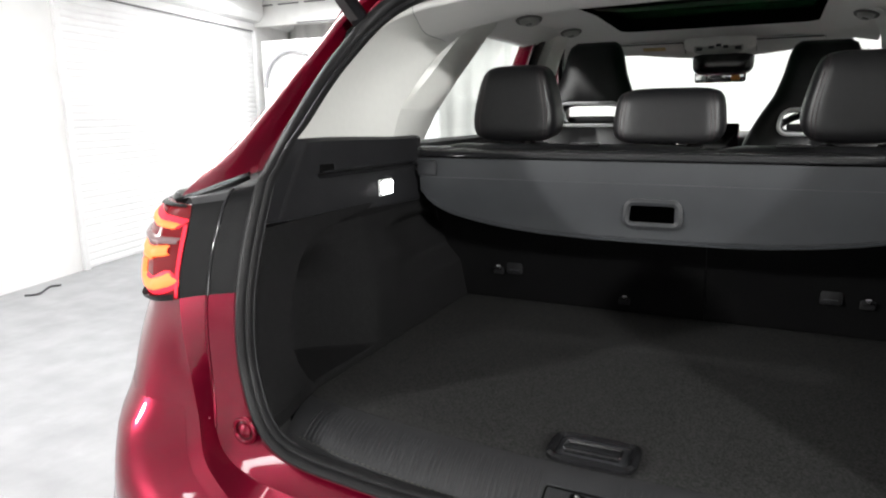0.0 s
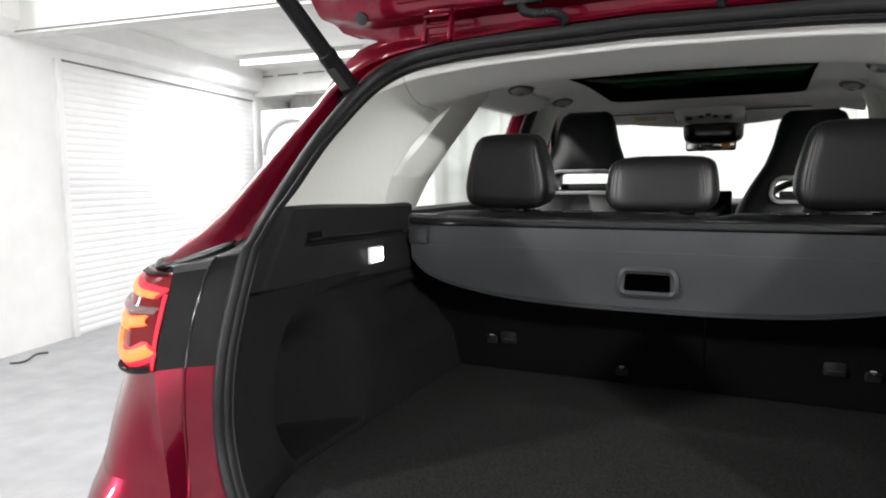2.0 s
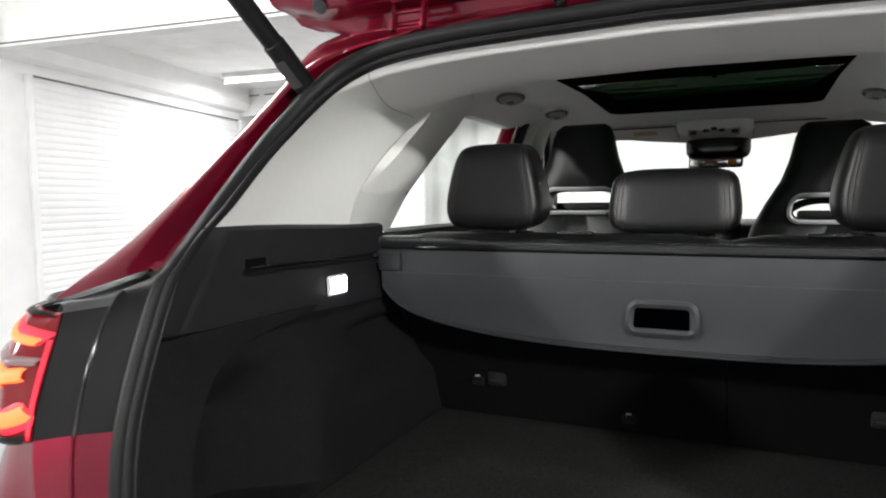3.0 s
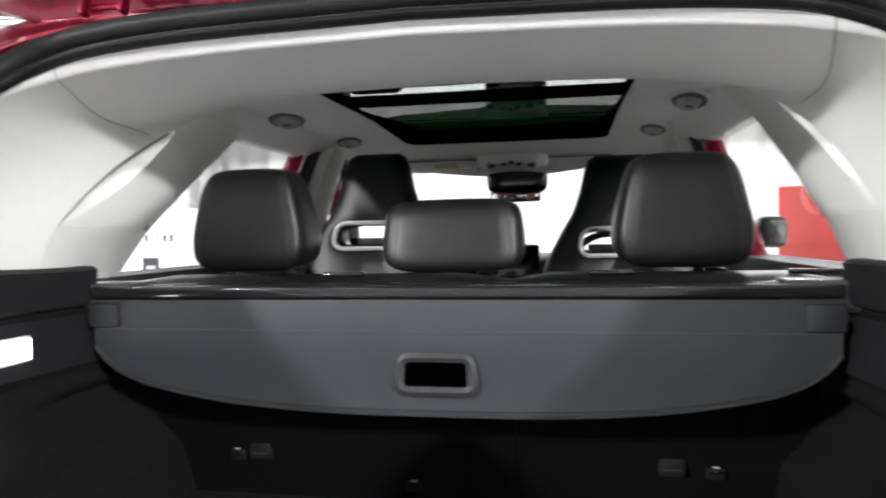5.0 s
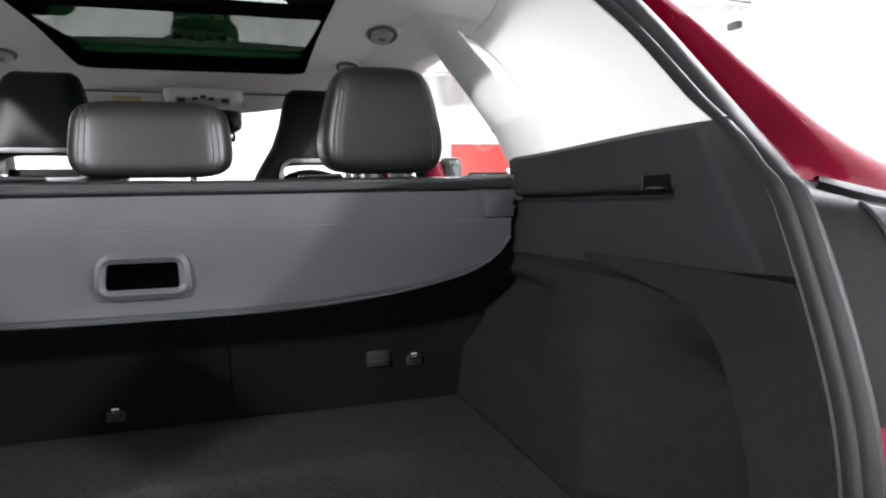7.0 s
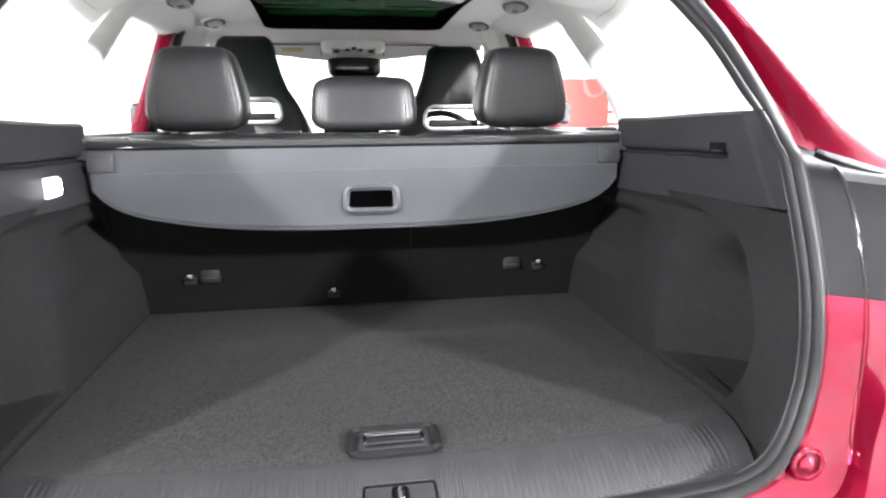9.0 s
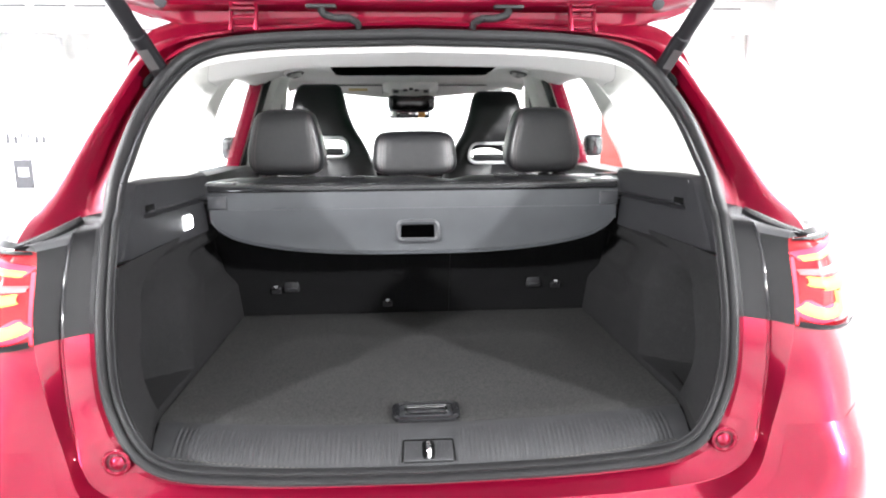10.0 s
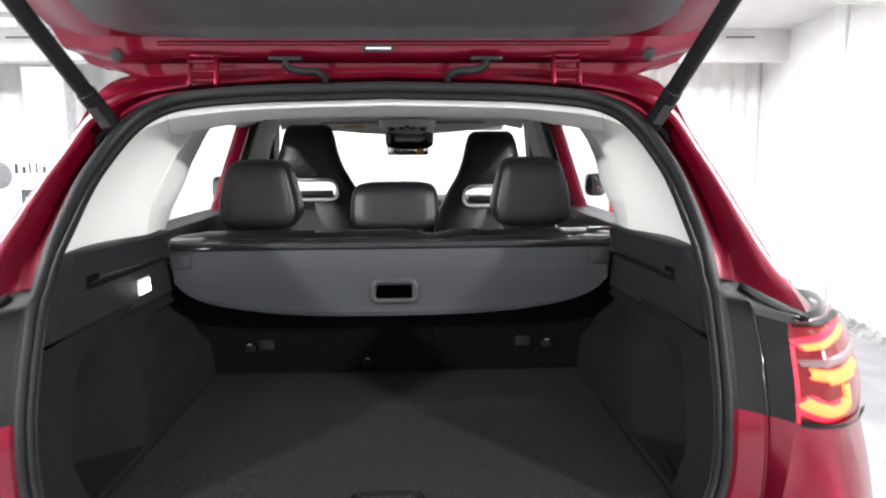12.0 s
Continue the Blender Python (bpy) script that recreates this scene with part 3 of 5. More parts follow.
# weather seal: one black rubber loop with two lips
profile = [(.003, .016), (.003, .003), (.0015, -.006), (-.002, -.0105), (-.0065, -.0105), (-.0105, -.006), (-.0125, -.001), (-.0140, .003), (-.0158, .003),
           (-.0170, .000), (-.0190, -.0035), (-.0220, -.0045), (-.0248, -.0015), (-.0262, .004), (-.0262, .014)]


def seal_ring(o, dy):
    """The seal's loop, a little slimmer along the roof pillars."""
    wide, slim = offset_ring(RING_A, o, dy), offset_ring(RING_A, o * 1.12 + (.008 if o > 0 else .003 if o > -.007 else 0), dy)
    return [lerp(a, b, smoothstep(i, 5 * K, 6 * K + 4)) for i, (a, b) in enumerate(zip(wide, slim))]


seal_rings = [full(seal_ring(o, dy)) for o, dy in profile]
part("weather_seal", loft([r + [r[0]] for r in seal_rings]), RUBBER, car, "black rubber weather seal round the tailgate opening")


def inner_ring(wide, slim):
    return [lerp(a, b, smoothstep(i, 5 * K - 4, 6 * K + 2)) for i, (a, b) in enumerate(zip(wide, slim))]


INNER = inner_ring(offset_ring(RING_A, -.0255, .008), offset_ring(RING_A, -.0235, .010))
INNER2 = inner_ring(offset_ring(RING_A, -.0275, .012), offset_ring(RING_A, -.0255, .014))

# tail lamps
for side in (1, -1):
    g = (lambda p: p) if side > 0 else flip
    c, d, e = RING_C[LAMP0:LAMP1 + 1], RING_D[LAMP0:LAMP1 + 1], RING_E[LAMP0:LAMP1 + 1]
    push = Vector((.012, -.022, 0))

    def lens_at(u, v):
        i = v * (len(c) - 1)
        k = min(int(i), len(c) - 2)
        f = i - k
        p, q, r = lerp(c[k], c[k + 1], f), lerp(d[k], d[k + 1], f), lerp(e[k], e[k + 1], f)
        u = max(0.0, u)
        w = p * (1 - u) ** 2 + (q * 2 - (p + r) / 2) * 2 * u * (1 - u) + r * u * u
        return w + push * min(1.0, u * 5) * (math.sin(math.pi * min(1, max(0, v))) ** 0.5 if 0 < v < 1 else 0) + Vector((-.003, -.005, 0))

    lamp = part("tail_lamp", loft([[g(lens_at(u / 40, v / 30)) for u in range(41)] for v in range(31)]), LENS, car, "lit red tail lamp with amber-looking bars")

    def ribbon(name, path, half, mat, lift, label=""):
        """A raised light guide along a path of (u, v) points on the lens."""
        pts = catmull([(u, v, 0) for u, v in path], 8)
        rows = []
        for n, p in enumerate(pts):
            d = pts[min(n + 1, len(pts) - 1)] - pts[max(n - 1, 0)]
            nu, nv = -d.y * 1.5, d.x / 1.5
            k = math.hypot(nu * 1.2, nv * 1.8) / 1.8
            w = half * (1 if 0 < n < len(pts) - 1 else .75)
            rows.append([g(lens_at(p.x + nu / k * q * w, p.y + nv / k * q * w) + Vector((.3, -.95, 0)) * h) for q, h in ((-1, 0), (-.7, lift), (0, lift * 1.3), (.7, lift), (1, 0))])
        return part(name, loft(rows), mat, lamp, label)
    ribbon("glow_band", [(.03, .72), (.25, .79), (.5, .87), (.68, .90)], .066, LED_RED, .002, "red glowing band round the light bar")
    ribbon("light_bar", [(.06, .70), (.25, .755), (.5, .83), (.64, .87)], .038, LED, .005, "glowing amber light bar")
    ribbon("clear_strip", [(.03, .545), (.3, .585), (.6, .635), (.95, .70)], .034, LENS_GREY, .006, "pale clear strip across the lamp")
    ribbon("light_bar", [(.09, .465), (.3, .462), (.5, .49), (.68, .525)], .052, LED, .005, "glowing amber light bar")
    ribbon("light_guide", [(.20, .405), (.35, .415), (.60, .45)], .016, LED, .004, "thin amber light guide")
    ribbon("glow_band", [(.02, .22), (.2, .15), (.42, .20)], .088, LED_RED, .002, "red glowing band round the light bar")
    ribbon("light_bar", [(.03, .215), (.12, .18), (.25, .165), (.38, .19), (.46, .25)], .062, LED, .005, "glowing amber light bar")
    ribbon("light_hook", [(.455, .22), (.45, .30), (.42, .40)], .034, LED, .005, "upright glowing light hook")
    part("lamp_flank", loft([[g(lens_at(0, k / (len(c) - 1))) for k in range(len(c))], [g(p + Vector((.012, .02, 0))) for p in c]]), PLASTIC, lamp)
    rows = [[g(lens_at(.0 + du, lerp(.02, .72, v / 8)) + Vector((0, -.003, 0))) for v in range(9)] for du in (0, .012, .024)]
    part("edge_light", loft(rows), LED_RED, lamp, "thin red edge light")
    rows = [[g(lens_at(t / 8, v) + Vector((.004, -.008, 0))) for t in range(9)] for v in (-.0, .03, .06)]
    part("lower_rim", loft(rows), OUTER_PLASTIC, lamp)
    rows = [[g(lens_at(t / 10, v) + Vector((.003, -.006, .001))) for t in range(9)] for v in (1.0, .98, .955)]
    part("upper_rim", loft(rows), OUTER_PLASTIC, lamp, "black upper edge of the lamp")

# black trim under the foot of each red pillar
for side in (1, -1):
    g = (lambda p: p) if side > 0 else flip
    a, b, c = Vector((.688, .178, 1.189)), Vector((.717, .112, 1.170)), Vector((.748, .047, 1.148))
    rows = []
    for n, p in enumerate(catmull([a, b, c], 10)):
        t = n / 20
        w = .034 * math.sin(math.pi * (.18 + .80 * t)) ** .7
        back, out = Vector((-.55, -.70, -.32)).normalized(), Vector((-.2, -.75, .55)).normalized()
        rows.append([g(p + back * (w * f) + out * h) for f, h in ((-.15, -.006), (0, .008), (.35, .013), (.8, .010), (1.0, .003), (1.05, -.008))])
    part("pillar_foot_trim", loft(rows), OUTER_PLASTIC, car, "black rubber trim under the foot of the red pillar")

# bump stops and panel screws on the flange
for s in (1, -1):
    st = part("bump_stop", disc(.0135, .010, (s * .586, .006, .749), dome=.005), RED, car, "round red cap on the body flange")
    part("cap_rim", tube([(s * .588 + .0225 * math.cos(t), .001, .748 + .0225 * math.sin(t)) for t in (2 * math.pi * i / 24 for i in range(24))], .0040, 6, closed=True), RED, st)
    # flat disc in darkened red puts the recess's shade into colour
    part("cap_seat", disc(.021, .0015, (s * .588, .004, .748)), material("recess_shade_red", (0.05, 0.001, 0.006), 0.5), st, "dark red disc for the shaded recess round the cap")
    for x, y, z in ((.66, .0, .765),):
        part("screw_head", disc(.006, .004, (s * x, y - .012, z), n=8), CHROME, car)

# interior plastic reveal just inside the seal
both("opening_reveal", [r[2 * K - 2:6 * K + 4] for r in (inner_ring(offset_ring(RING_A, -.022, .006), offset_ring(RING_A, -.020, .006)), INNER, INNER2)], PLASTIC, label="black plastic reveal inside the seal")

# sill plate with cross ribs
def sill_y(x):
    return .112 + .04 * (x / .5) ** 2


def sill_rear(x):
    q = (x / .5) ** 2
    return .024 + .030 * q, .692 + .024 * q




def sill_top(r, f, t, lift=0.0):
    """A point of the rounded sill between its rear (t=0) and front (t=1) edge."""
    ry, rz = sill_rear(r)
    a, b = Vector((r, ry + .003, rz)), Vector((f, sill_y(f) - .010, .752))
    return lerp(a, b, t) + Vector((0, -.004, .006)) * math.sin(math.pi * t) + Vector((0, -lift * .5, lift * .8))


rows = []
for t in range(161):
    q = lerp(-1, 1, t / 160)
    f, r = q * .562, q * .548
    ry, rz = sill_rear(r)
    rows.append([Vector((r, ry + .006, rz - .035)), Vector((r, ry - .001, rz - .006))] + [sill_top(r, f, k / 6) for k in range(7)]
                + [Vector((f, sill_y(f), .754)), Vector((f, sill_y(f) + .004, .72))])
sill = part("sill_plate", loft(rows), SILL, car, "dark grey ribbed loading sill plate", angle=35)
bm = bmesh.new()
for i in range(-50, 51):
    x = i * .0102
    if abs(x) < .056:
        continue
    line = []
    for k in range(7):
        t = lerp(.10, .93, k / 6)
        h = .0013 if 0 < k < 6 else .0003
        line.append([sill_top(x + dx, x + dx, t, dh) for dx, dh in ((-.0040, -.0003), (-.0018, h), (.0018, h), (.0040, -.0003))])
    loft(line, bm=bm)
tagged(part("sill_ribs", bm, SILL, sill, smooth=False), kind="stuff")
bm = bmesh.new()
for i in range(-46, 47):
    if abs(i) > 4:
        box((.0055, .0020, .0016), tuple(sill_top(i * .0112, i * .0112, .055, .0010)), bm=bm)
tagged(part("sill_stitch_row", bm, LABEL_PRINT_DIM, sill, "fine pale row of marks along the sill", smooth=False), kind="stuff")
slope = math.degrees(math.atan2(.052, .072))
latch = part("striker_housing", box((.100, .046, .014), (0, 0, 0), .003), SILL, car, "black striker housing let into the sill")
latch.matrix_local = pose(0, .055, .7175, slope, 0, 0)
# slot is not cut: its shade is a black pad on the housing
part("striker_slot", pillow(.026, .040, .006, 5, 8), DEEP_BLACK, latch, "dark pad for the shade in the striker slot").location = (0, .001, .0052)
part("striker", tube(catmull([(0, .018, .004), (0, .015, .011), (.001, 0, .014), (.001, -.015, .011), (.001, -.018, .004)], 4), lambda q: .0028 + .0028 * math.sin(math.pi * q), 8), CHROME, latch, "chrome striker loop")
for s in (-1, 1):
    part("housing_gap", tube([(s * .0505, .021, .0066), (s * .0515, .0, .0066), (s * .0535, -.023, .0066)], .0016, 6), DEEP_BLACK, latch, "dark joint round the housing")
    for k in range(8):
        part("housing_rib", box((.0018, .034, .002), (s * (.017 + k * .0040), 0, .0070)), SILL, latch)
part("housing_gap", tube([(-.0505, .021, .0066), (-.047, .0235, .0066), (.047, .0235, .0066), (.0505, .021, .0066)], .0016, 6), DEEP_BLACK, latch, "dark joint round the housing")
part("housing_lip", box((.098, .0016, .003), (0, .0260, .0072), .0006), GREY_PLASTIC, latch)


# side carpet with a pocket behind the corner and the wheel arch
def ring_at(ring, z):
    """Point of a ring's right side at the height z."""
    for p, q in zip(ring, ring[1:]):
        if p.z <= z <= q.z and q.z > p.z:
            return lerp(p, q, (z - p.z) / (q.z - p.z))
    return ring[-1]


def panel_low(y):
    return table(y, (.1, .25, .4, .55, .8), (1.106, 1.097, 1.090, 1.084, 1.080))


def pocket_rim(z):
    return table(z, (.745, .78, .82, .86, .90, .94, .97, 1.0, 1.025, 1.045, 1.06, 1.072, 1.081, 1.088), (.215, .172, .145, .134, .131, .138, .150, .168, .190, .218, .25, .295, .36, .45))


def carpet_x(y, z, r, rim):
    base = .580 + .022 * smoothstep(z, .95, 1.07)
    t = smoothstep(y, r.y, .20)
    x = lerp(max(r.x, .545), base, t)
    depth = 1 - .72 * smoothstep(z, .93, 1.045)
    pocket = depth * smoothstep(y, rim, rim + .014) * (1 - smoothstep(y, .30, .46) * (1 - .25 * smoothstep(z, .95, 1.03))) * smoothstep(z, .762, .772) * (1 - smoothstep(z, 1.065, 1.09))
    arch = .034 * smoothstep(z, .86, .93) * (1 - smoothstep(z, 1.02, 1.05)) * smoothstep(y, .52, .72)
    return x + .14 * pocket + arch


for s in (1, -1):
    rows = []
    for i in range(141):
        v = i / 140
        row = []
        zn = lerp(.745, 1.10, v)
        r, rim = ring_at(INNER2, zn), pocket_rim(zn)
        ys = [lerp(r.y, rim, j / 24) for j in range(24)] + [rim + .014 * j / 8 for j in range(8)] + [lerp(rim + .014, 1.02, (j / 70) ** 1.3) for j in range(71)]
        for y in ys:
            z = min(zn, lerp(.745, panel_low(y) + .012, v))
            row.append(Vector((s * carpet_x(y, z, r, rim), y, z)))
        rows.append(row)
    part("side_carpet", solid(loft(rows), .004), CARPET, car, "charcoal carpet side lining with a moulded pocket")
    # plastic upper panel with its rail slot
    rows = []
    for j in range(61):
        col = []
        for i in range(57):
            v = i / 56
            r = ring_at(INNER2, lerp(1.10, 1.243, v))
            yf = lerp(.150, .248, v)
            y = lerp(r.y - .004, yf, j / 14) if j <= 14 else lerp(yf, .715, (j - 14) / 46)
            zz = lerp(panel_low(y), lerp(1.248, 1.238, smoothstep(y, .25, .7)), v)
            main = lerp(.604, .594, smoothstep(y, .15, .7))
            x = lerp(r.x + .004, main + .0012, j / 13) if j <= 13 else main
            x += .002 * math.sin(v * math.pi)
            zc = lerp(1.178, 1.172, (y - .28) / .41)
            slot = max(0.0, 1 - abs(zz - zc) / .0055) * smoothstep(y, .286, .298)
            ledge = smoothstep(zz, zc + .004, zc + .012) * smoothstep(y, .25, .30)
            if i == 0:
                col.append(Vector((s * (x + .030), y, zz - .014)))
                col.append(Vector((s * (x + .004), y, zz - .0015)))
            col.append(Vector((s * (x + .016 * min(1, slot * 2) - .004 * ledge), y, zz)))
        top = col[-1]
        deep = smoothstep(j, 3, 20)
        col.append(top + Vector((s * .008 * deep, 0, .006)))
        col.append(top + Vector((s * .05 * deep, 0, .008)))
        rows.append(col)
    last = rows[-1]
    rows.append([p + Vector((s * .012, .008, 0)) for p in last])
    rows.append([p + Vector((s * .06, .010, 0)) for p in last])
    up = part("side_panel", loft(rows), PANEL, car, "black plastic boot side panel with a slotted rail", angle=30)
    # flat black plate puts the recess's shade into colour; grey strips its lit edges
    hook = part("rail_hook", box((.003, .050, .016), (s * .6005, .309, 1.1925), .0008), DEEP_BLACK, up, "dark plate for the shaded recess at the end of the rail")
    part("hook_edge", box((.003, .0025, .018), (s * .6000, .335, 1.192), .0006), GREY_PLASTIC, hook)
    part("hook_tooth", box((.003, .034, .003), (s * .6002, .312, 1.1855), .0006), GREY_PLASTIC, hook)
lampbox = part("boot_lamp", box((.010, .062, .040), (-.598, .540, 1.128), .004), BOARD, car, "lit white rectangular boot lamp")
part("lamp_lens", box((.006, .050, .030), (-.5925, .540, 1.128), .002), LAMP, lampbox)
bl = bpy.data.lights.new("boot_lamp_light", "AREA")
bl.size, bl.size_y, bl.shape, bl.energy = .045, .035, "RECTANGLE", BOOT_LAMP
blo = new("boot_lamp_light", bl)
blo.matrix_world = look((-.585, .540, 1.128), (0, .540, .95))

# black corner flap between floor and side lining
part("corner_flap", box((.020, .130, .006), (.602, .258, .764), .002, m=pose(0, 0, 0, 0, -25, -6)), DEEP_BLACK, car, "black flap beside the boot floor")
# floor structure under the boot
part("boot_well", box((1.20, .92, .04), (0, .60, .70), .004), CARPET, car)

# boot floor board: lifts out
fb = thing("boot_floor_board", "charcoal carpeted boot floor board with a recessed black handle", "floor board", at=(0, .2, .745))
rows = []
N = 60
bm = bmesh.new()
xs = [lerp(-.572, .572, i / N) for i in range(N + 1)]
rows = []
for j in range(33):
    v = j / 32
    rows.append([Vector((x, lerp(sill_y(x) + .008, .995, v) - .2, .007 + (-.006 if j in (0, 32) else 0))) for x in xs])
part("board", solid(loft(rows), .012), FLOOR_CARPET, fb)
fh = part("handle_frame", ring_frame(.146, .096, .026, .015, .010), GLOSS_BLACK, fb, "gloss black handle surround")
fh.matrix_local = pose(0, -.033, .007, -90, 0, 0)
b2 = part("handle_pan", box((.124, .078, .004), (0, 0, 0), .001), GREY_PLASTIC, fh)
b2.matrix_local = pose(0, -.002, 0, 90, 0, 0)
hp = part("handle_grip", box((.090, .034, .008), (0, 0, 0), .003), GLOSS_BLACK, fh)
hp.matrix_local = pose(0, -.006, -.004, 90, 0, 0)
pr = part("grip_rim", ring_frame(.094, .038, .008, .003, .003), CHROME, fh)
pr.matrix_local = pose(0, -.009, -.004, 0, 0, 0)


# ---------------------------------------------------------------- cargo cover
cc = thing("cargo_cover", "dark grey roll-up cargo cover with its stiff end flap hanging down", "cargo cover", at=(0, .70, 1.16))


def flap_z(x):
    q = abs(x) / .580
    return 1.007 + .065 * q ** 3 + .038 * q ** 20 - 1.16


def flap_pt(x, v, zt=.028):
    z = lerp(zt, flap_z(x), v)
    return Vector((x, -.012 + .012 * smoothstep(-z, 0, .15), z))


bm = bmesh.new()
HX, HZ0, HZ1 = .050, 1.0510 - 1.16, 1.0940 - 1.16
for x0, x1, zt, zb, n in ((-.580, -HX, None, None, 40), (HX, .580, None, None, 40), (-HX, HX, None, HZ1, 8), (-HX, HX, HZ0, None, 8)):
    rows = []
    for i in range(n + 1):
        x = lerp(x0, x1, i / n)
        a, b = (.028 if zt is None else zt), (flap_z(x) if zb is None else zb)
        rows.append([Vector((x, -.012 + .012 * smoothstep(-z, 0, .15), z)) for z in (lerp(a, b, k / 12) for k in range(13))])
    loft(rows, bm=bm)
back = bm.copy()
bmesh.ops.translate(back, vec=(0, .006, 0), verts=back.verts)
rear_me = bpy.data.meshes.new("flap_rear")
back.to_mesh(rear_me)
back.free()
bm.from_mesh(rear_me)
bpy.data.meshes.remove(rear_me)
flap = part("end_flap", bm, COVER, cc, "dark grey stiff flap")
part("flap_hem", tube([flap_pt(lerp(-.575, .575, i / 60), .965) + Vector((0, -.001, 0)) for i in range(61)], .0016, 6), GREY_PLASTIC, flap)
part("flap_edge", tube([flap_pt(lerp(-.580, .580, i / 60), 1.0) for i in range(61)], .0035, 6), COVER, flap)
part("flap_seam", tube([Vector((lerp(-.57, .57, i / 20), -.0105, -.020)) for i in range(21)], .0015, 6), INK, flap)
hd = part("grip_frame", ring_frame(.129, .068, .022, .0148, .010, shear=.07), GREY_PLASTIC, flap, "grey plastic grip surround")
hd.matrix_local = pose(.003, -.004, -.0875, 0, 0, 0)
rows = []
for i in range(13):
    a = 2 * math.pi * i / 12
    rows.append([Vector((x, .045 + .024 * math.cos(a), .030 + .021 * math.sin(a))) for x in (-.585, .585)])
part("cassette", loft(rows), GLOSS_BLACK, cc, "black cassette tube")
part("cassette_rail", box((1.165, .022, .020), (0, -.004, .040), .005, 3), GLOSS_BLACK, cc)
for s in (-1, 1):
    part("end_cap", box((.100, .074, .048), (s * .562, .035, .031), .008, 3), CAP_GREY, cc, "grey end cap of the cassette")
    part("end_tab", box((.054, .008, .040), (s * .556, -.017, .003), .004), GREY_PLASTIC, cc)
    part("guide_pin", tube([(s * .585, 0, .0), (s * .606, 0, .0)], .007, 8), PLASTIC, cc)


# ---------------------------------------------------------------- rear seat
def back_y(z):
    return lerp(.995, .800, (z - .75) / .45)


def seat_back(x0, x1):
    rows = []
    n = 16
    for i in range(n + 1):
        x = lerp(x0, x1, i / n)
        e = min(1, min(i, n - i) / 2)
        drop = .012 * (1 - e)
        line = [Vector((x, back_y(z), z)) for z in (.745, .85, .95, 1.05, 1.15, 1.19)]
        line += [Vector((x, .803 + .004, 1.205 - drop)), Vector((x, .83, 1.214 - drop)), Vector((x, .90, 1.217 - drop)), Vector((x, .955, 1.205 - drop)),
                 Vector((x, .985, 1.16)), Vector((x, 1.06, .95)), Vector((x, 1.15, .70))]
        rows.append(line)
    return loft(rows)


part("rear_seat_back", seat_back(-.64, .1105), LEATHER, car, "black leather rear seat back, wider section")
part("rear_seat_back", seat_back(.1125, .64), LEATHER, car, "black leather rear seat back, narrower section")
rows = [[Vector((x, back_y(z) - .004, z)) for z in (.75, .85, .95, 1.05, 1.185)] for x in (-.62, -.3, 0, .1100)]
part("seat_carpet", solid(loft(rows), .004), SHADED_CARPET, car, "charcoal carpet on the back of the rear seat")
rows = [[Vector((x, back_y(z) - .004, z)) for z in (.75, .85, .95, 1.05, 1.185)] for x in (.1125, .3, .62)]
part("seat_carpet", solid(loft(rows), .004), SHADED_CARPET, car, "charcoal carpet on the back of the rear seat")
part("rear_seat_cushion", pillow(1.26, .52, .20, 6), LEATHER, car).matrix_local = pose(0, 1.36, .72)
for x in (-.19, .60, .28):
    part("seat_release", box((.075, .03, .008), (x, .845, 1.219), .003), GLOSS_BLACK, car)
for x in (-.456, .469, -.095):
    z = .852 if abs(x) > .2 else .792
    plate = part("anchor_plate", box((.032, .004, .036), (x, back_y(z) - .008, z), .003), PLASTIC, car, "black anchor plate with a steel loop")
    part("anchor_loop", tube(catmull([(x - .010, back_y(z) - .010, z - .006), (x - .009, back_y(z) - .020, z), (x, back_y(z) - .023, z + .002), (x + .009, back_y(z) - .020, z), (x + .010, back_y(z) - .010, z - .006)], 4), .0028, 8), CHROME, plate)
    part("anchor_stamp", box((.012, .002, .010), (x, back_y(z) - .011, z + .010)), STICKER, plate)
for x in (-.405, .393):
    z = .860
    plate = part("belt_cover", box((.048, .012, .042), (x, back_y(z) - .008, z), .005), PLASTIC, car, "black plastic latch cover")
    part("cover_lip", box((.030, .003, .004), (x, back_y(z) - .015, z - .008), .001), GREY_PLASTIC, plate)


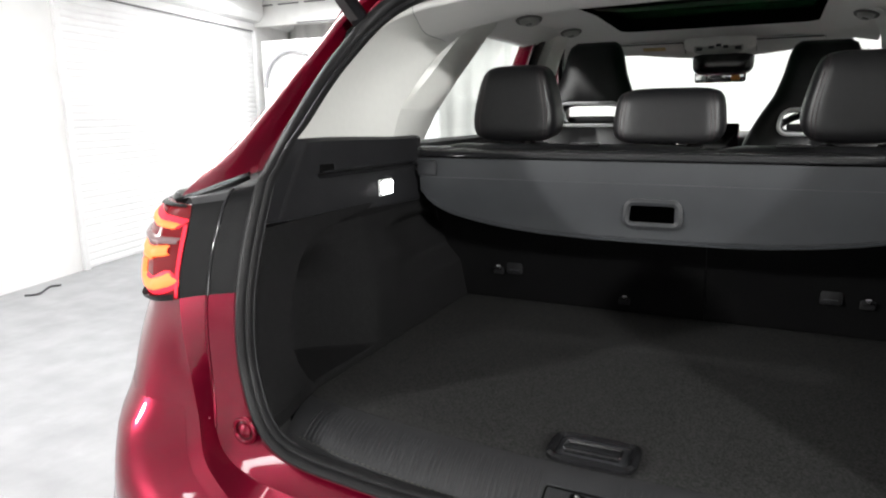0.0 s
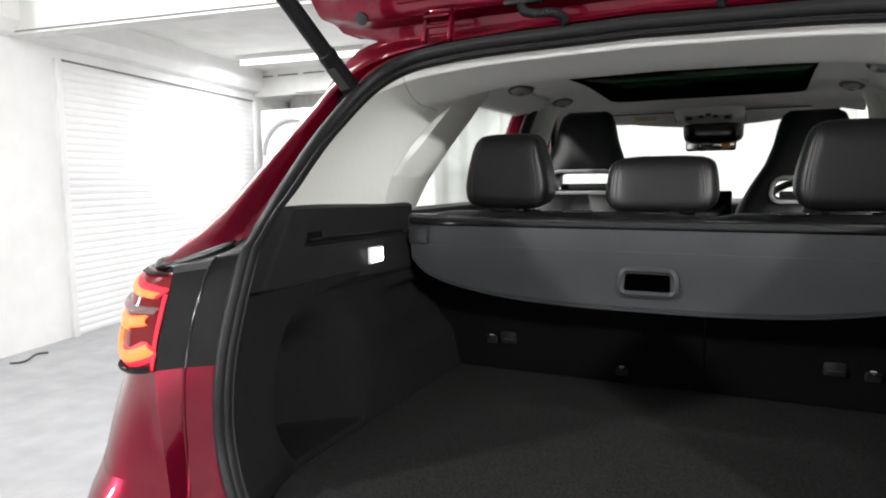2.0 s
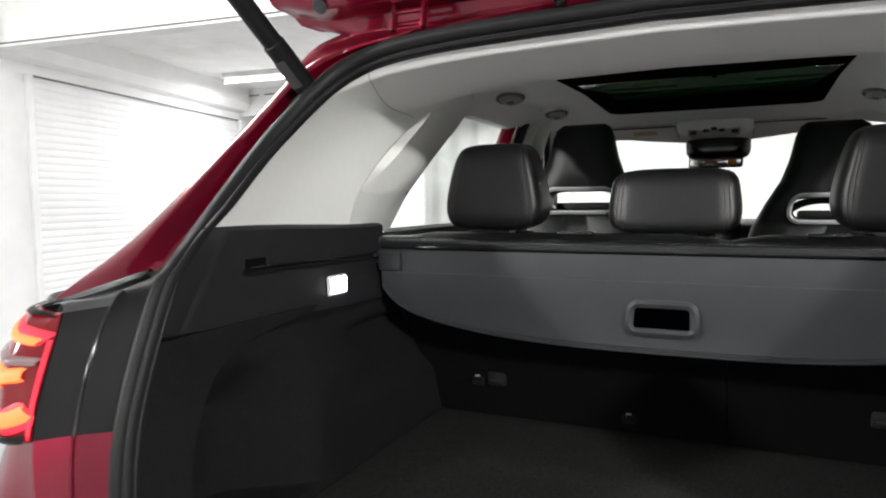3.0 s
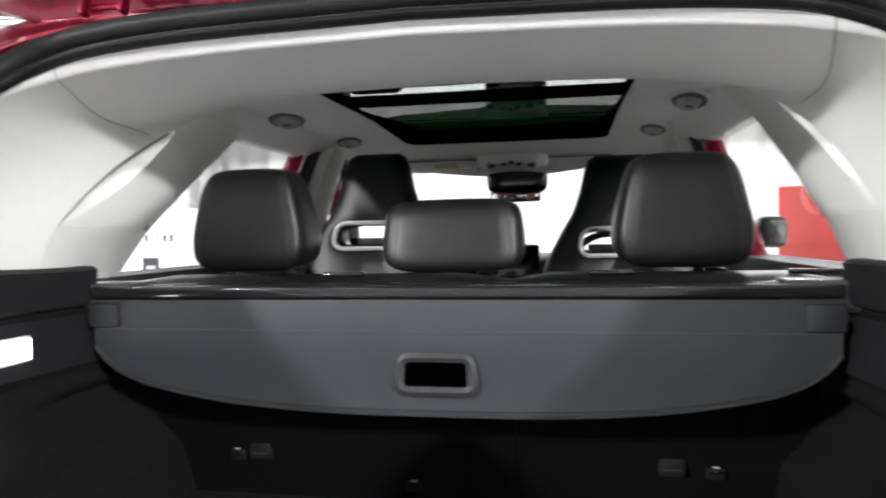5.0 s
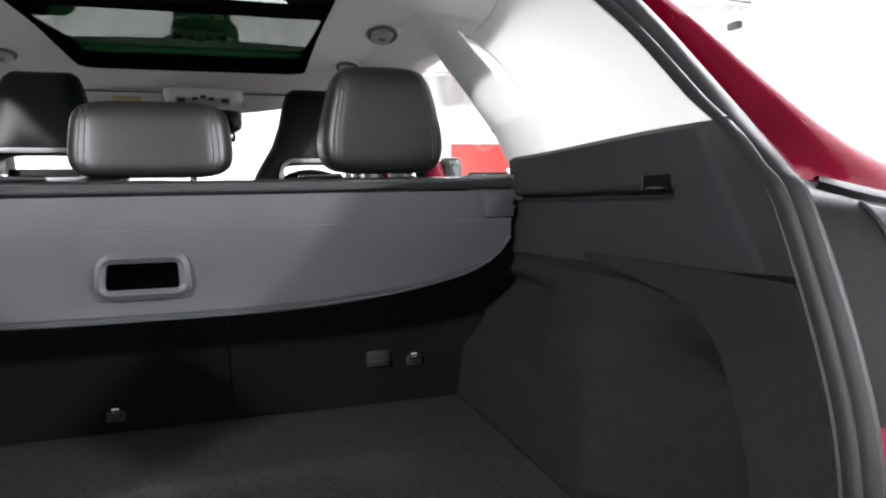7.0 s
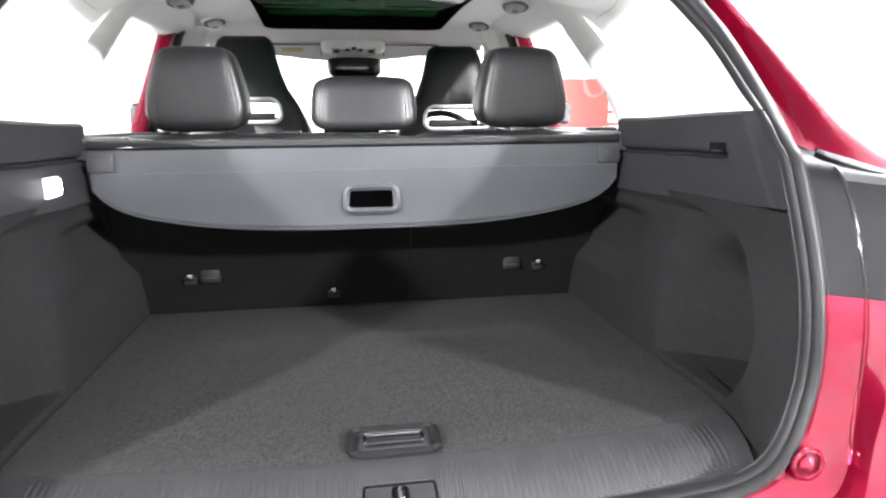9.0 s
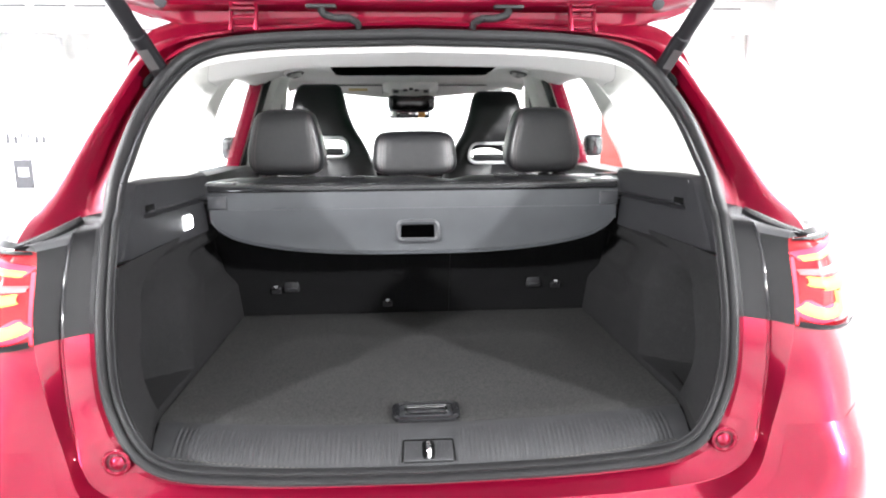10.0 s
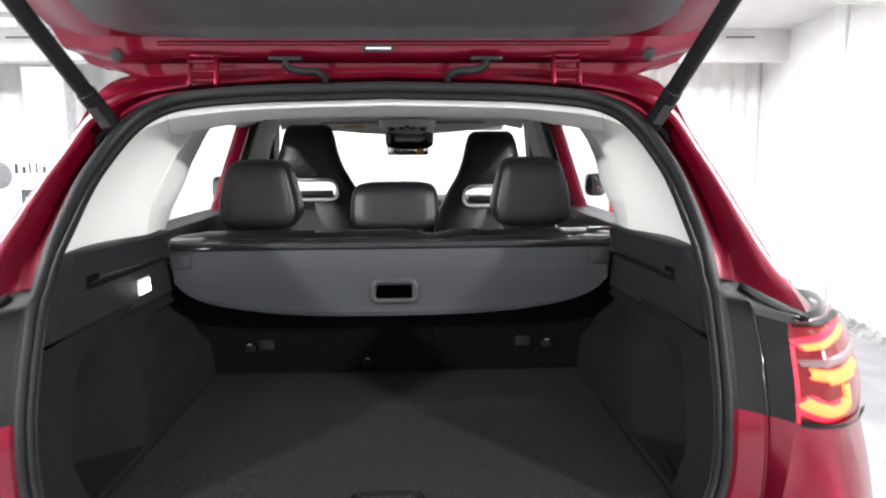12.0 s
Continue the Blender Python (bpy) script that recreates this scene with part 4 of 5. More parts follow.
def headrest(x, z, w, h, top=.24):
    """A padded headrest: a taut rear panel between two stitched side gussets."""
    P, D = 5.6, .128

    def shape(c):
        t = c.z
        groove = .020 * max(0.0, 1 - abs(abs(c.x) - .80) / .07)
        crown = .05 * (1 - c.x * c.x)
        cx = c.x * (1.03 - top * smoothstep(t, -.55, 1.15) - .07 * max(0.0, -t) ** 3)
        cy = c.y * (1 - .20 * t - groove) + (crown * -.8 if c.y < 0 else crown * .3) + .10 * max(0.0, t) ** 3
        return Vector((cx, cy, t * (1 - groove * .6) + .03 * (1 - c.x * c.x) * (1 if t > 0 else .4)))
    bm = pillow(w, D, h, P, 22, shape)
    ob = part("headrest", bm, LEATHER, car, "padded black leather headrest with stitched side gussets")
    ob.matrix_local = pose(x, .930, z, 4, 0, 0)
    for s in (-1, 1):
        part("headrest_post", tube([(s * .062, .0, -h / 2 - .05), (s * .062, 0, -h / 2 + .02)], .006, 8), CHROME, ob)
        part("post_collar", box((.040, .030, .012), (s * .062, 0, -h / 2 - .012), .004), PLASTIC, ob)
        # two rows of thread beside the gusset's seam
        for u in (.765, .835):
            pts = []
            for i in range(48):
                a = 2 * math.pi * i / 48
                cy, cz = math.cos(a), math.sin(a)
                k = ((abs(cy) ** P + abs(cz) ** P) / (1 - u ** P)) ** (1 / P)
                c = shape(Vector((s * u, cy / k, cz / k)))
                pts.append(Vector((c.x * w / 2, c.y * D / 2, c.z * h / 2)) * 1.002)
            part("seam", tube(pts, .0009, 5, closed=True), STITCH, ob, "dull red double stitching")
    return ob


headrest(-.396, 1.3225, .230, .197)
headrest(.407, 1.3245, .230, .199)
headrest(.001, 1.287, .258, .131, .07)


# ---------------------------------------------------------------- front seats
def front_seat(x, dz):
    """A sport backrest with a slot through it under the built-in headrest."""
    zs = (.62, .80, 1.00, 1.12, 1.20, 1.28, 1.36, 1.43, 1.50, 1.53, 1.548)
    ws = (.25, .262, .262, .255, .238, .198, .150, .125, .110, .100, .083)
    HC, HW, HH = 1.270, .115, .033

    def lean(z):
        return 1.76 + .12 * (z - .62) / .92

    n = 72
    outer, inner = [], []
    for i in range(n):
        a = 2 * math.pi * i / n
        dx, dv = math.cos(a), math.sin(a)
        # outer edge along this direction
        lo, hi = 0.0, 1.0
        for _ in range(30):
            m = (lo + hi) / 2
            z = HC + dv * m
            ok = zs[0] < z < zs[-1] and abs(dx * m) < table(z, zs, ws)
            lo, hi = (m, hi) if ok else (lo, m)
        outer.append((dx * lo, HC + dv * lo))
        k = 1 / (abs(dx / HW) ** 5 + abs(dv / HH) ** 5) ** .2
        inner.append((dx * k, HC + dv * k))

    def ring(t, dy):
        return [Vector((lerp(a[0], b[0], t), lean(lerp(a[1], b[1], t)) + dy, lerp(a[1], b[1], t))) for a, b in zip(inner, outer)]
    rings = [ring(0, -.035), ring(.10, -.050), ring(.35, -.058), ring(.70, -.055), ring(.90, -.045), ring(.98, -.022), ring(1, 0), ring(.97, .035), ring(.85, .07), ring(.4, .075), ring(.08, .06), ring(0, .045)]
    rings.append(rings[0])
    ob = part("front_seat", loft([r + [r[0]] for r in rings]), LEATHER, car, "black leather sport front seat with a slotted backrest", angle=70)
    ob.location = (x, 0, dz)
    slot = part("slot_surround", ring_frame(.266, .098, .040, .013, .014, shear=.10), SLOT_SILVER, ob, "satin silver frame of the backrest slot")
    slot.matrix_local = pose(0, lean(HC) - .060, HC, -7, 0, 0)
    part("slot_liner", box((.20, .02, .026), (0, lean(HC) + .02, HC - .020), .006), PLASTIC, ob)
    part("seat_cushion", pillow(.50, .50, .16, 5), LEATHER, ob).matrix_local = pose(0, 2.02, .66)
    return ob


front_seat(-.400, .016)
front_seat(.395, -.016)
part("centre_console", box((.24, .9, .34), (0, 2.05, .80), .03), PLASTIC, car)
dash = part("dashboard", pillow(1.40, .55, .36, 6), PLASTIC, car, "black dashboard")
dash.matrix_local = pose(0, 2.75, 1.01)
part("dash_screen", box((.26, .02, .15), (0, 2.36, 1.165), .008, m=pose(0, 0, 0, -12, 0, 0)), GLOSS_BLACK, car)
for i in range(4):
    part("indicator", box((.010, .004, .006), (-.012 + .016 * i, 2.343, 1.170)), TEAL, car, "small teal indicator light")
wheel = part("steering_wheel", tube([(.185 * math.cos(t), 0, .185 * math.sin(t)) for t in (2 * math.pi * i / 28 for i in range(28))], .015, 8, closed=True), LEATHER, car)
wheel.matrix_local = pose(.415, 2.28, 1.11, -24, 0, 0)
part("wheel_spoke", box((.33, .03, .05), (0, .02, 0), .01), PLASTIC, wheel)

# ---------------------------------------------------------------- greenhouse
ROOF_Y = (.47, 1.05, 1.5, 2.085, 2.40, 2.62, 2.85)
ROOF_Z = (1.585, 1.592, 1.616, 1.620, 1.606, 1.572, 1.50)


def roof_z(x, y):
    return table(y, ROOF_Y, ROOF_Z) - .05 * smoothstep(abs(x), .52, .68)


def side_x(z):
    return table(z, (.9, 1.21, 1.57, 1.65), (.78, .735, .640, .60))


PIN = offset_ring(RING_A, -.025, .012)
ks = PIN[6 * K + 3:]
FRONT = catmull([(.606, .600, 1.238), (.606, .640, 1.308), (.602, .742, 1.393), (.593, .850, 1.462), (.566, .965, 1.525), (.50, 1.030, 1.570), (.38, 1.02, 1.586), (0, .995, 1.589)], 8)
m = len(FRONT)


def resample(pts, count):
    d = [0.0]
    for p, q in zip(pts, pts[1:]):
        d.append(d[-1] + (q - p).length)
    res = []
    for i in range(count):
        t = d[-1] * i / (count - 1)
        k = min(max(0, int(np.searchsorted(d, t)) - 1), len(pts) - 2)
        f = (t - d[k]) / max(1e-9, d[k + 1] - d[k])
        res.append(lerp(pts[k], pts[k + 1], f))
    return res


EDGE = resample(ks, m)
SPLIT = 27


def leaf(z):
    """How far the slim quarter window opens at a height, 0 to 1."""
    return math.sin(math.pi * min(1.0, max(0.0, (z - 1.315) / .195))) ** .7


for s in (1, -1):
    g = (lambda p: p) if s > 0 else flip
    rows = []
    for t in (0, .010, .020, .030, .040, .050, .065, .095, .13, .18, .25, .32, .40, .50, .60, .70, .80, .90, 1):
        row = []
        roll = .019 * smoothstep(t, 0, .042) + .022 * smoothstep(t, .05, .5) - .041 * smoothstep(t, .52, 1)
        for e, f in zip(EDGE, FRONT):
            p = lerp(e, f, t)
            # slight crown between the opening and the inner edge
            out = Vector((.020, 0, .014)) * math.sin(math.pi * t)
            row.append(g(p + Vector((out.x * smoothstep(p.x, .3, .6), 0, (-roll) * smoothstep(p.z, 1.47, 1.565)))))
        rows.append(row)
    part("pillar_trim", loft([r[:SPLIT + 1] for r in rows]), CREAM, car, "light grey moulded rear pillar trim")
    part("headliner_rear", loft([r[SPLIT:] for r in rows]), HEADLINER, car, "light grey rear headliner")
    seam = [p + Vector((-s * .001, 0, -.001)) for p in (r[SPLIT] for r in rows)]
    part("trim_gap", tube(seam[1:-1], .0006, 5), GREY_INK, car)
    # front return of the pillar trim
    part("pillar_return", loft([[g(p + Vector(d) * (.08 + .92 * leaf(p.z))) for p in FRONT[:SPLIT + 1]] for d in ((0, 0, 0), (.003, .009, 0), (.012, .016, 0), (.026, .019, 0), (.045, .018, 0))]), CREAM, car, "rounded front edge of the pillar trim")

    # lining between the pillar trim and the rear door window, open at the quarter glass
    def front_at(z):
        zs = [p.z for p in FRONT[:40]]
        return table(z, zs, [p.x for p in FRONT[:40]]), table(z, zs, [p.y for p in FRONT[:40]])
    rr, rim = [], []
    for i in range(57):
        z = lerp(1.225, 1.575, i / 56)
        fx, fy = front_at(z)
        k = leaf(z)
        a = fy + .002 + .125 * k
        b = max(table(z, (1.225, 1.30, 1.40, 1.48, 1.575), (.885, .970, 1.120, 1.250, 1.415)), a + .03)
        xa, xb = fx + .002 + .040 * k, table(z, (1.22, 1.33, 1.5, 1.58), (.668, .668, .662, .668))
        row = [Vector((xa + .004 + .050 * k, a - .022 * k, z)), Vector((xa + .001 + .012 * k, a - .003 * k, z))]
        if .05 < k:
            rim.append(g(Vector((xa + .002 + .050 * k, a - .024 * k, z))))
        swell = .006 + .020 * math.exp(-((z - 1.355) / .07) ** 2)
        for n in range(13):
            t = n / 12
            row.append(Vector((lerp(xa, xb, t ** 1.3) - swell * math.sin(math.pi * t), lerp(a, b, t), z)))
        row.append(Vector((xb + .05, b + .004, z)))
        rr.append([g(p) for p in row])
    part("quarter_seal", tube(rim, .0028, 6), RUBBER, car, "black seal beside the slim quarter window")
    part("centre_pillar_trim", loft(rr), CREAM, car, "light grey trim between the side windows")
    part("belt_guide", pillow(.018, .026, .070, 3), SHADE_GREY, car, "grey seat belt guide").matrix_local = pose(s * .655, .935, 1.340, 20, 0, 0)

    def strip(name, y0, y1, z0, z1, mat, inward, label="", n=10, bulge=.02):
        """A pillar strip between two raked lines (y at the belt, y at the roof)."""
        rr = []
        for i in range(n + 1):
            t = i / n
            z = lerp(z0, z1, t)
            a, b = lerp(y0[0], y0[1], t), lerp(y1[0], y1[1], t)
            x = side_x(z) - inward
            row = [(x + .05, a), (x + .008, a + .002), (x - bulge * .6, lerp(a, b, .2)), (x - bulge, lerp(a, b, .5)), (x - bulge * .6, lerp(a, b, .8)), (x + .008, b - .002), (x + .05, b)]
            rr.append([Vector((s * q, yy, z)) for q, yy in row])
        return part(name, loft(rr), mat, car, label)
    strip("door_frame", (1.640, 1.795), (1.692, 1.848), 1.18, 1.60, RED, .008, "dark red window frame of the door", bulge=.004)
    strip("door_frame_seal", (1.687, 1.842), (1.77, 1.925), 1.18, 1.60, RUBBER, .018, "black seal beside the door frame", bulge=.006)
    strip("front_door_frame", (2.50, 2.07), (2.55, 2.12), 1.18, 1.60, RED, .012, "dark red front window frame", bulge=.004)
    strip("front_frame_seal", (2.55, 2.12), (2.61, 2.17), 1.18, 1.60, RUBBER, .024, bulge=.006)
    strip("door_pillar_trim", (1.76, 1.91), (1.93, 2.06), .90, 1.60, CREAM, .062, "light grey trim of the door pillar")
    strip("windscreen_pillar", (2.62, 2.16), (2.72, 2.26), 1.18, 1.60, CREAM, .02, "light grey windscreen pillar trim")
    strip("windscreen_pillar_outer", (2.66, 2.19), (2.76, 2.29), 1.18, 1.60, RED, -.03)
    # roof rail over the side windows
    rr = []
    for i in range(24):
        y = lerp(1.0, 2.24, i / 23)
        rr.append([Vector((s * q, y, z)) for q, z in ((.54, roof_z(.54, y) - .004), (.60, roof_z(.60, y) - .006), (.635, 1.575 - .015), (.665, 1.552), (.70, 1.56), (.70, 1.62))])
    part("side_rail", loft(rr), HEADLINER, car, "light grey roof rail lining")
    # doors: inner sill, outer skin
    rr = []
    for i in range(30):
        y = lerp(.72, 2.75, i / 29)
        rr.append([Vector((s * q, y, z)) for q, z in ((.800, 1.205), (.812, 1.203), (.845, 1.17), (.895, 1.0), (.905, .80), (.89, .55), (.86, .35))])
    part("side_body", loft(rr), RED, car, "dark red body side")
    part("door_card", loft([[Vector((s * q, y, z)) for q, z in ((.70, .45), (.69, 1.10), (.672, 1.19), (.685, 1.214), (.80, 1.214), (.801, 1.19))] for y in (.72, 1.2, 1.7, 2.2, 2.75)]), PLASTIC, car, "black door lining with a soft top edge")
    rr = []
    for i in range(24):
        y = lerp(.30, .72, i / 23)
        rr.append([Vector((s * q, y, z)) for q, z in ((.86, 1.168), (.875, 1.14), (.898, .97), (.89, .80), (.86, .40))])
    part("quarter_panel", loft(rr), RED, car, "dark red rear quarter panel")
    # panes
    def pane(name, pts):
        bm = bmesh.new()
        vs = [bm.verts.new((s * (side_x(z) + .012), y, z)) for y, z in pts]
        bm.faces.new(vs)
        o = part(name, solid(bm, .003), SIDE_GLASS, car, "clear side window glass", smooth=False)
        o.visible_shadow = False
        return o
    pane("rear_door_glass", [(.88, 1.21), (1.64, 1.21), (1.79, 1.57), (1.38, 1.57)])
    pane("front_door_glass", [(1.83, 1.21), (2.66, 1.21), (2.2, 1.57), (2.0, 1.57)])
    pane("quarter_glass", [(.62, 1.28), (.84, 1.28), (1.14, 1.55), (.93, 1.53)])
    # grab handles and coat hooks on the headliner
    for x, y in ((.515, 1.37), (.505, 1.88)):
        zz = roof_z(x, y) - .002
        base = part("grab_handle_base", pillow(.088, .185, .018, 2.6), HEADLINER, car, "light grey grab handle base")
        base.matrix_local = pose(s * x, y, zz, 0, s * 14, 0)
        # ring and notch put the recessed handle's shade into grey parts
        part("shade_grey", tube([(.033 * math.cos(t), .076 * math.sin(t), -.008) for t in (2 * math.pi * i / 28 for i in range(28))], .0060, 6, closed=True), SHADE_GREY, base, "grey ring painted as the shade round the handle")
        part("grab_handle", pillow(.050, .125, .030, 3), GREY_TRIM, base, "folded light grey grab handle").location = (0, 0, -.010)
        part("handle_notch", box((.020, .030, .006), (0, -.014, -.024), .003), SHADE_GREY, base)
    # door mirrors
    mir = part("door_mirror", pillow(.095, .10, .115, 4), GLOSS_BLACK, car, "black door mirror")
    mir.matrix_local = pose(.965 if s > 0 else -.885, 2.24, 1.275)
    part("mirror_glass", box((.066, .004, .080), (0, -.049, 0), .001, m=pose(0, 0, 0, 0, 0, -s * 14)), DARK_REFLECTION, mir, "mirror glass")
    part("mirror_foot", box((.14, .05, .035), (-s * .13, .01, -.045), .01), GLOSS_BLACK, mir)

# headliner round the roof window, and the roof skin above it
SR0, SR1, SRC = 1.020, 2.085, .055


def roof_edge(side, y, inset=0.0):
    """Half-way edge of the roof window at y, its front corners rounded."""
    t = (y - SR0) / (SR1 - SR0)
    x = lerp(-.300, -.338, t) + inset if side < 0 else lerp(.346, .376, t) - inset
    q = (y - (SR1 - inset - SRC)) / SRC
    return x - side * SRC * (1 - math.sqrt(max(0.0, 1 - min(1.0, q) ** 2))) if q > 0 else x


def roof_ys(inset=0.0):
    y1 = SR1 - inset
    return [lerp(SR0 + inset * .3, y1 - SRC, i / 10) for i in range(10)] + [y1 - SRC + SRC * math.sin(math.pi / 2 * i / 7) for i in range(8)]


def roof_ring(inset, lift):
    ys = roof_ys(inset)
    right = [Vector((roof_edge(1, y, inset), y, roof_z(0, y) + lift)) for y in ys]
    left = [Vector((roof_edge(-1, y, inset), y, roof_z(0, y) + lift)) for y in reversed(ys)]
    return right + left + [right[0]]


def roof_patch(name, x0, x1, y0, y1, lift, mat, label, nx=10, ny=14):
    rr = [[Vector((lerp(x0, x1, i / nx), lerp(y0, y1, j / ny), roof_z(lerp(x0, x1, i / nx), lerp(y0, y1, j / ny)) + lift)) for i in range(nx + 1)] for j in range(ny + 1)]
    return part(name, loft(rr), mat, car, label)


for side in (-1, 1):
    rr = [[Vector((lerp(side * .60, roof_edge(side, y), i / 8), y, roof_z(lerp(side * .60, roof_edge(side, y), i / 8), y))) for i in range(9)] for y in roof_ys()]
    part("headliner", loft(rr), HEADLINER, car, "light grey headliner")
roof_patch("headliner_middle", -.60, .60, .985, SR0, 0, HEADLINER, "light grey headliner strip")
rr = []
for j in range(13):
    row = []
    for i in range(17):
        x = lerp(-.60, .60, i / 16)
        y = lerp(SR1, 2.64 - .34 * (x / .6) ** 2, j / 12)
        row.append(Vector((x, y, roof_z(x, y) - .03 * smoothstep(j, 9, 12))))
    rr.append(row)
part("headliner_front", loft(rr), HEADLINER, car, "light grey front headliner")
for x0, x1, y0, y1 in ((-.66, -.44, .60, 2.36), (.44, .66, .60, 2.36), (-.44, .44, .60, .98), (-.44, .44, 2.13, 2.62)):
    roof_patch("roof_skin", x0, x1, y0, y1, .064, RED, "dark red roof skin")
sr = part("roof_window_frame", loft([roof_ring(d, h) for d, h in ((-.003, -.001), (.001, -.003), (.004, .001), (.008, .006), (.011, .034), (.015, .050))]), FRAME_BLACK, car, "black frame of the roof window", smooth=False)
for label, y0, y1, lift, rise, mat in (("glossy dark rear roof glass", .99, 1.25, 1.598, .080, REAR_ROOF_GLASS), ("dark green tinted roof glass", 1.26, 2.10, 1.610, .063, ROOF_GLASS)):
    bm = loft([[Vector((x, y, lift + rise * (y - y0))) for x in (-.36, .40)] for y in (y0, y1)])
    part("roof_glass", solid(bm, .004), mat, sr, label, smooth=False)
part("roof_cross_bar", box((.675, .080, .012), (.025, 1.250, roof_z(0, 1.250) + .008), .004), FRAME_BLACK, sr, "black bar between the roof panes")

# overhead console, visors and inside mirror
con = part("overhead_console", pillow(.30, .27, .085, 4), HEADLINER, car, "light grey overhead console with buttons")
con.matrix_local = pose(.022, 2.49, 1.602, 10, 0, 0)
part("console_panel", pillow(.20, .015, .050, 4), GREY_TRIM, con, "grey switch panel").matrix_local = pose(0, -.131, -.020, -30, 0, 0)
for i in range(6):
    a = 2 * math.pi * (i + .5) / 6
    part("console_button", box((.022, .006, .012), (0, 0, 0), .002), GREY_PLASTIC, con).matrix_local = pose(.034 * math.cos(a), -.139 , -.021 + .014 * math.sin(a), -30, 0, 0)
for q in (-.078, .078):
    part("console_button", box((.026, .006, .016), (0, 0, 0), .002), GREY_PLASTIC, con).matrix_local = pose(q, -.138, -.021, -30, 0, 0)
for s in (-1, 1):
    v = part("sun_visor", box((.36, .15, .018), (0, 0, 0), .008), HEADLINER, car, "light grey sun visor folded up")
    v.matrix_local = pose(s * .33 + .02, 2.49, 1.580, -12, 0, 0)
    part("visor_gap", tube([(x, y, -.003) for x, y in ((-.18, -.078), (.18, -.078), (.18, .075), (-.18, .075))], .0035, 5, closed=True), SHADE_GREY, v, "dark gap round the visor")
    if s < 0:
        part("visor_label", box((.10, .05, .002), (.05, -.02, -.010)), YELLOW_LABEL, v, "yellow warning label")
hd = part("sensor_cover", pillow(.27, .14, .145, 4), GLOSS_BLACK, car, "black sensor cover behind the mirror")
hd.matrix_local = pose(.030, 2.66, 1.528)
mi = part("inside_mirror", box((.235, .028, .062), (0, 0, 0), .013, 3), GLOSS_BLACK, car, "frameless inside mirror")
mi.matrix_local = pose(.018, 2.70, 1.457, 0, 0, -10)
part("mirror_face", box((.218, .002, .048), (0, -.015, 0), .0005), CHROME, mi, "mirror glass")
# orange reflection in the mirror, stuck on as a coloured patch
part("mirror_reflection", box((.038, .002, .044), (.074, -.0165, 0), .0), ORANGE_REFLECTION, mi, "orange patch painted as a reflection")
# windscreen, bonnet, front and wheels
rr = []
for j in range(9):
    row = []
    for i in range(13):
        q = lerp(-1, 1, i / 12)
        low, high = Vector((.68 * q, 3.20 - .34 * q * q, 1.10)), Vector((.58 * q, 2.70 - .34 * q * q, 1.575))
        row.append(lerp(low, high, j / 8))
    rr.append(row)
ws = part("windscreen", solid(loft(rr), .004), GLASS, car, "clear windscreen")
ws.visible_shadow = False
rr = []
for j in range(13):
    v = j / 12
    rr.append([Vector((lerp(-.80, .80, i / 12) * (1 - .08 * v), lerp(2.76, 4.2, v) - .25 * (i / 6 - 1) ** 2 * v, lerp(1.12, .92, v) - .05 * (i / 6 - 1) ** 4 - .03 * v * v)) for i in range(13)])
part("bonnet", solid(loft(rr), .02), RED, car, "dark red bonnet")
part("front_bumper", pillow(1.70, .40, .62, 5), RED, car).matrix_local = pose(0, 4.05, .60)
for s in (-1, 1):
    rr = []
    for i in range(12):
        y = lerp(2.70, 4.05, i / 11)
        rr.append([Vector((s * q * (1 - .05 * (i / 11) ** 2), y, z)) for q, z in ((.78, 1.10 - .1 * i / 11), (.86, 1.04 - .1 * i / 11), (.905, .85), (.89, .55), (.86, .35))])
    part("front_wing", loft(rr), RED, car, "dark red front wing")
    for y in (.62, 3.38):
        w = part("wheel", disc(.225, .20, (0, 0, 0), "x", 28), SILVER, car, "silver alloy wheel")
        w.matrix_local = pose(s * .72, y, .345, 0, 0, 180 if s > 0 else 0)
        part("tyre", tube([(-.10, .285 * math.cos(t), .285 * math.sin(t)) for t in (2 * math.pi * i / 32 for i in range(32))], .06, 10, closed=True), TYRE, w, "black tyre")
part("underbody", box((1.5, 3.9, .14), (0, 2.0, .32), .03), PLASTIC, car)
part("cabin_floor", box((1.36, 1.9, .06), (0, 1.95, .42), .01), CARPET, car)

# ---------------------------------------------------------------- tailgate, swung up about its hinges
GV = (0, .02, .045, .060, .066, .072, .078, .10, .16, .50, .80, .93, 1.0)
GY = (.610, .604, .597, .592, .580, .546, .536, .524, .468, .11, -.20, -.34, -.40)
GZ = (1.620, 1.624, 1.640, 1.656, 1.662, 1.664, 1.672, 1.708, 1.742, 1.895, 2.030, 2.065, 2.050)


def gate_half(v):
    return table(v, (0, .02, .045, .075, .10, .16, .30, .50, .70, .90, 1.0), (.62, .672, .716, .742, .758, .772, .776, .776, .765, .71, .63))


def gate_at(x, v, drop=0.0):
    """A point of the open gate's inner face; drop: metres below it."""
    y, z = table(v, GV, GY), table(v, GV, GZ)
    return Vector((x, y - .4 * drop, z - .9 * drop))


gate = part("tailgate", bmesh.new(), RED, car, "dark red tailgate, swung up, with a black inner trim panel")
rows_in, rows_out = [], []
vs_gate = [0, .01, .02, .032, .045, .06, .066, .072, .078, .088, .10, .13, .16, .22, .30, .40, .50, .60, .70, .80, .87, .93, .97, 1.0]
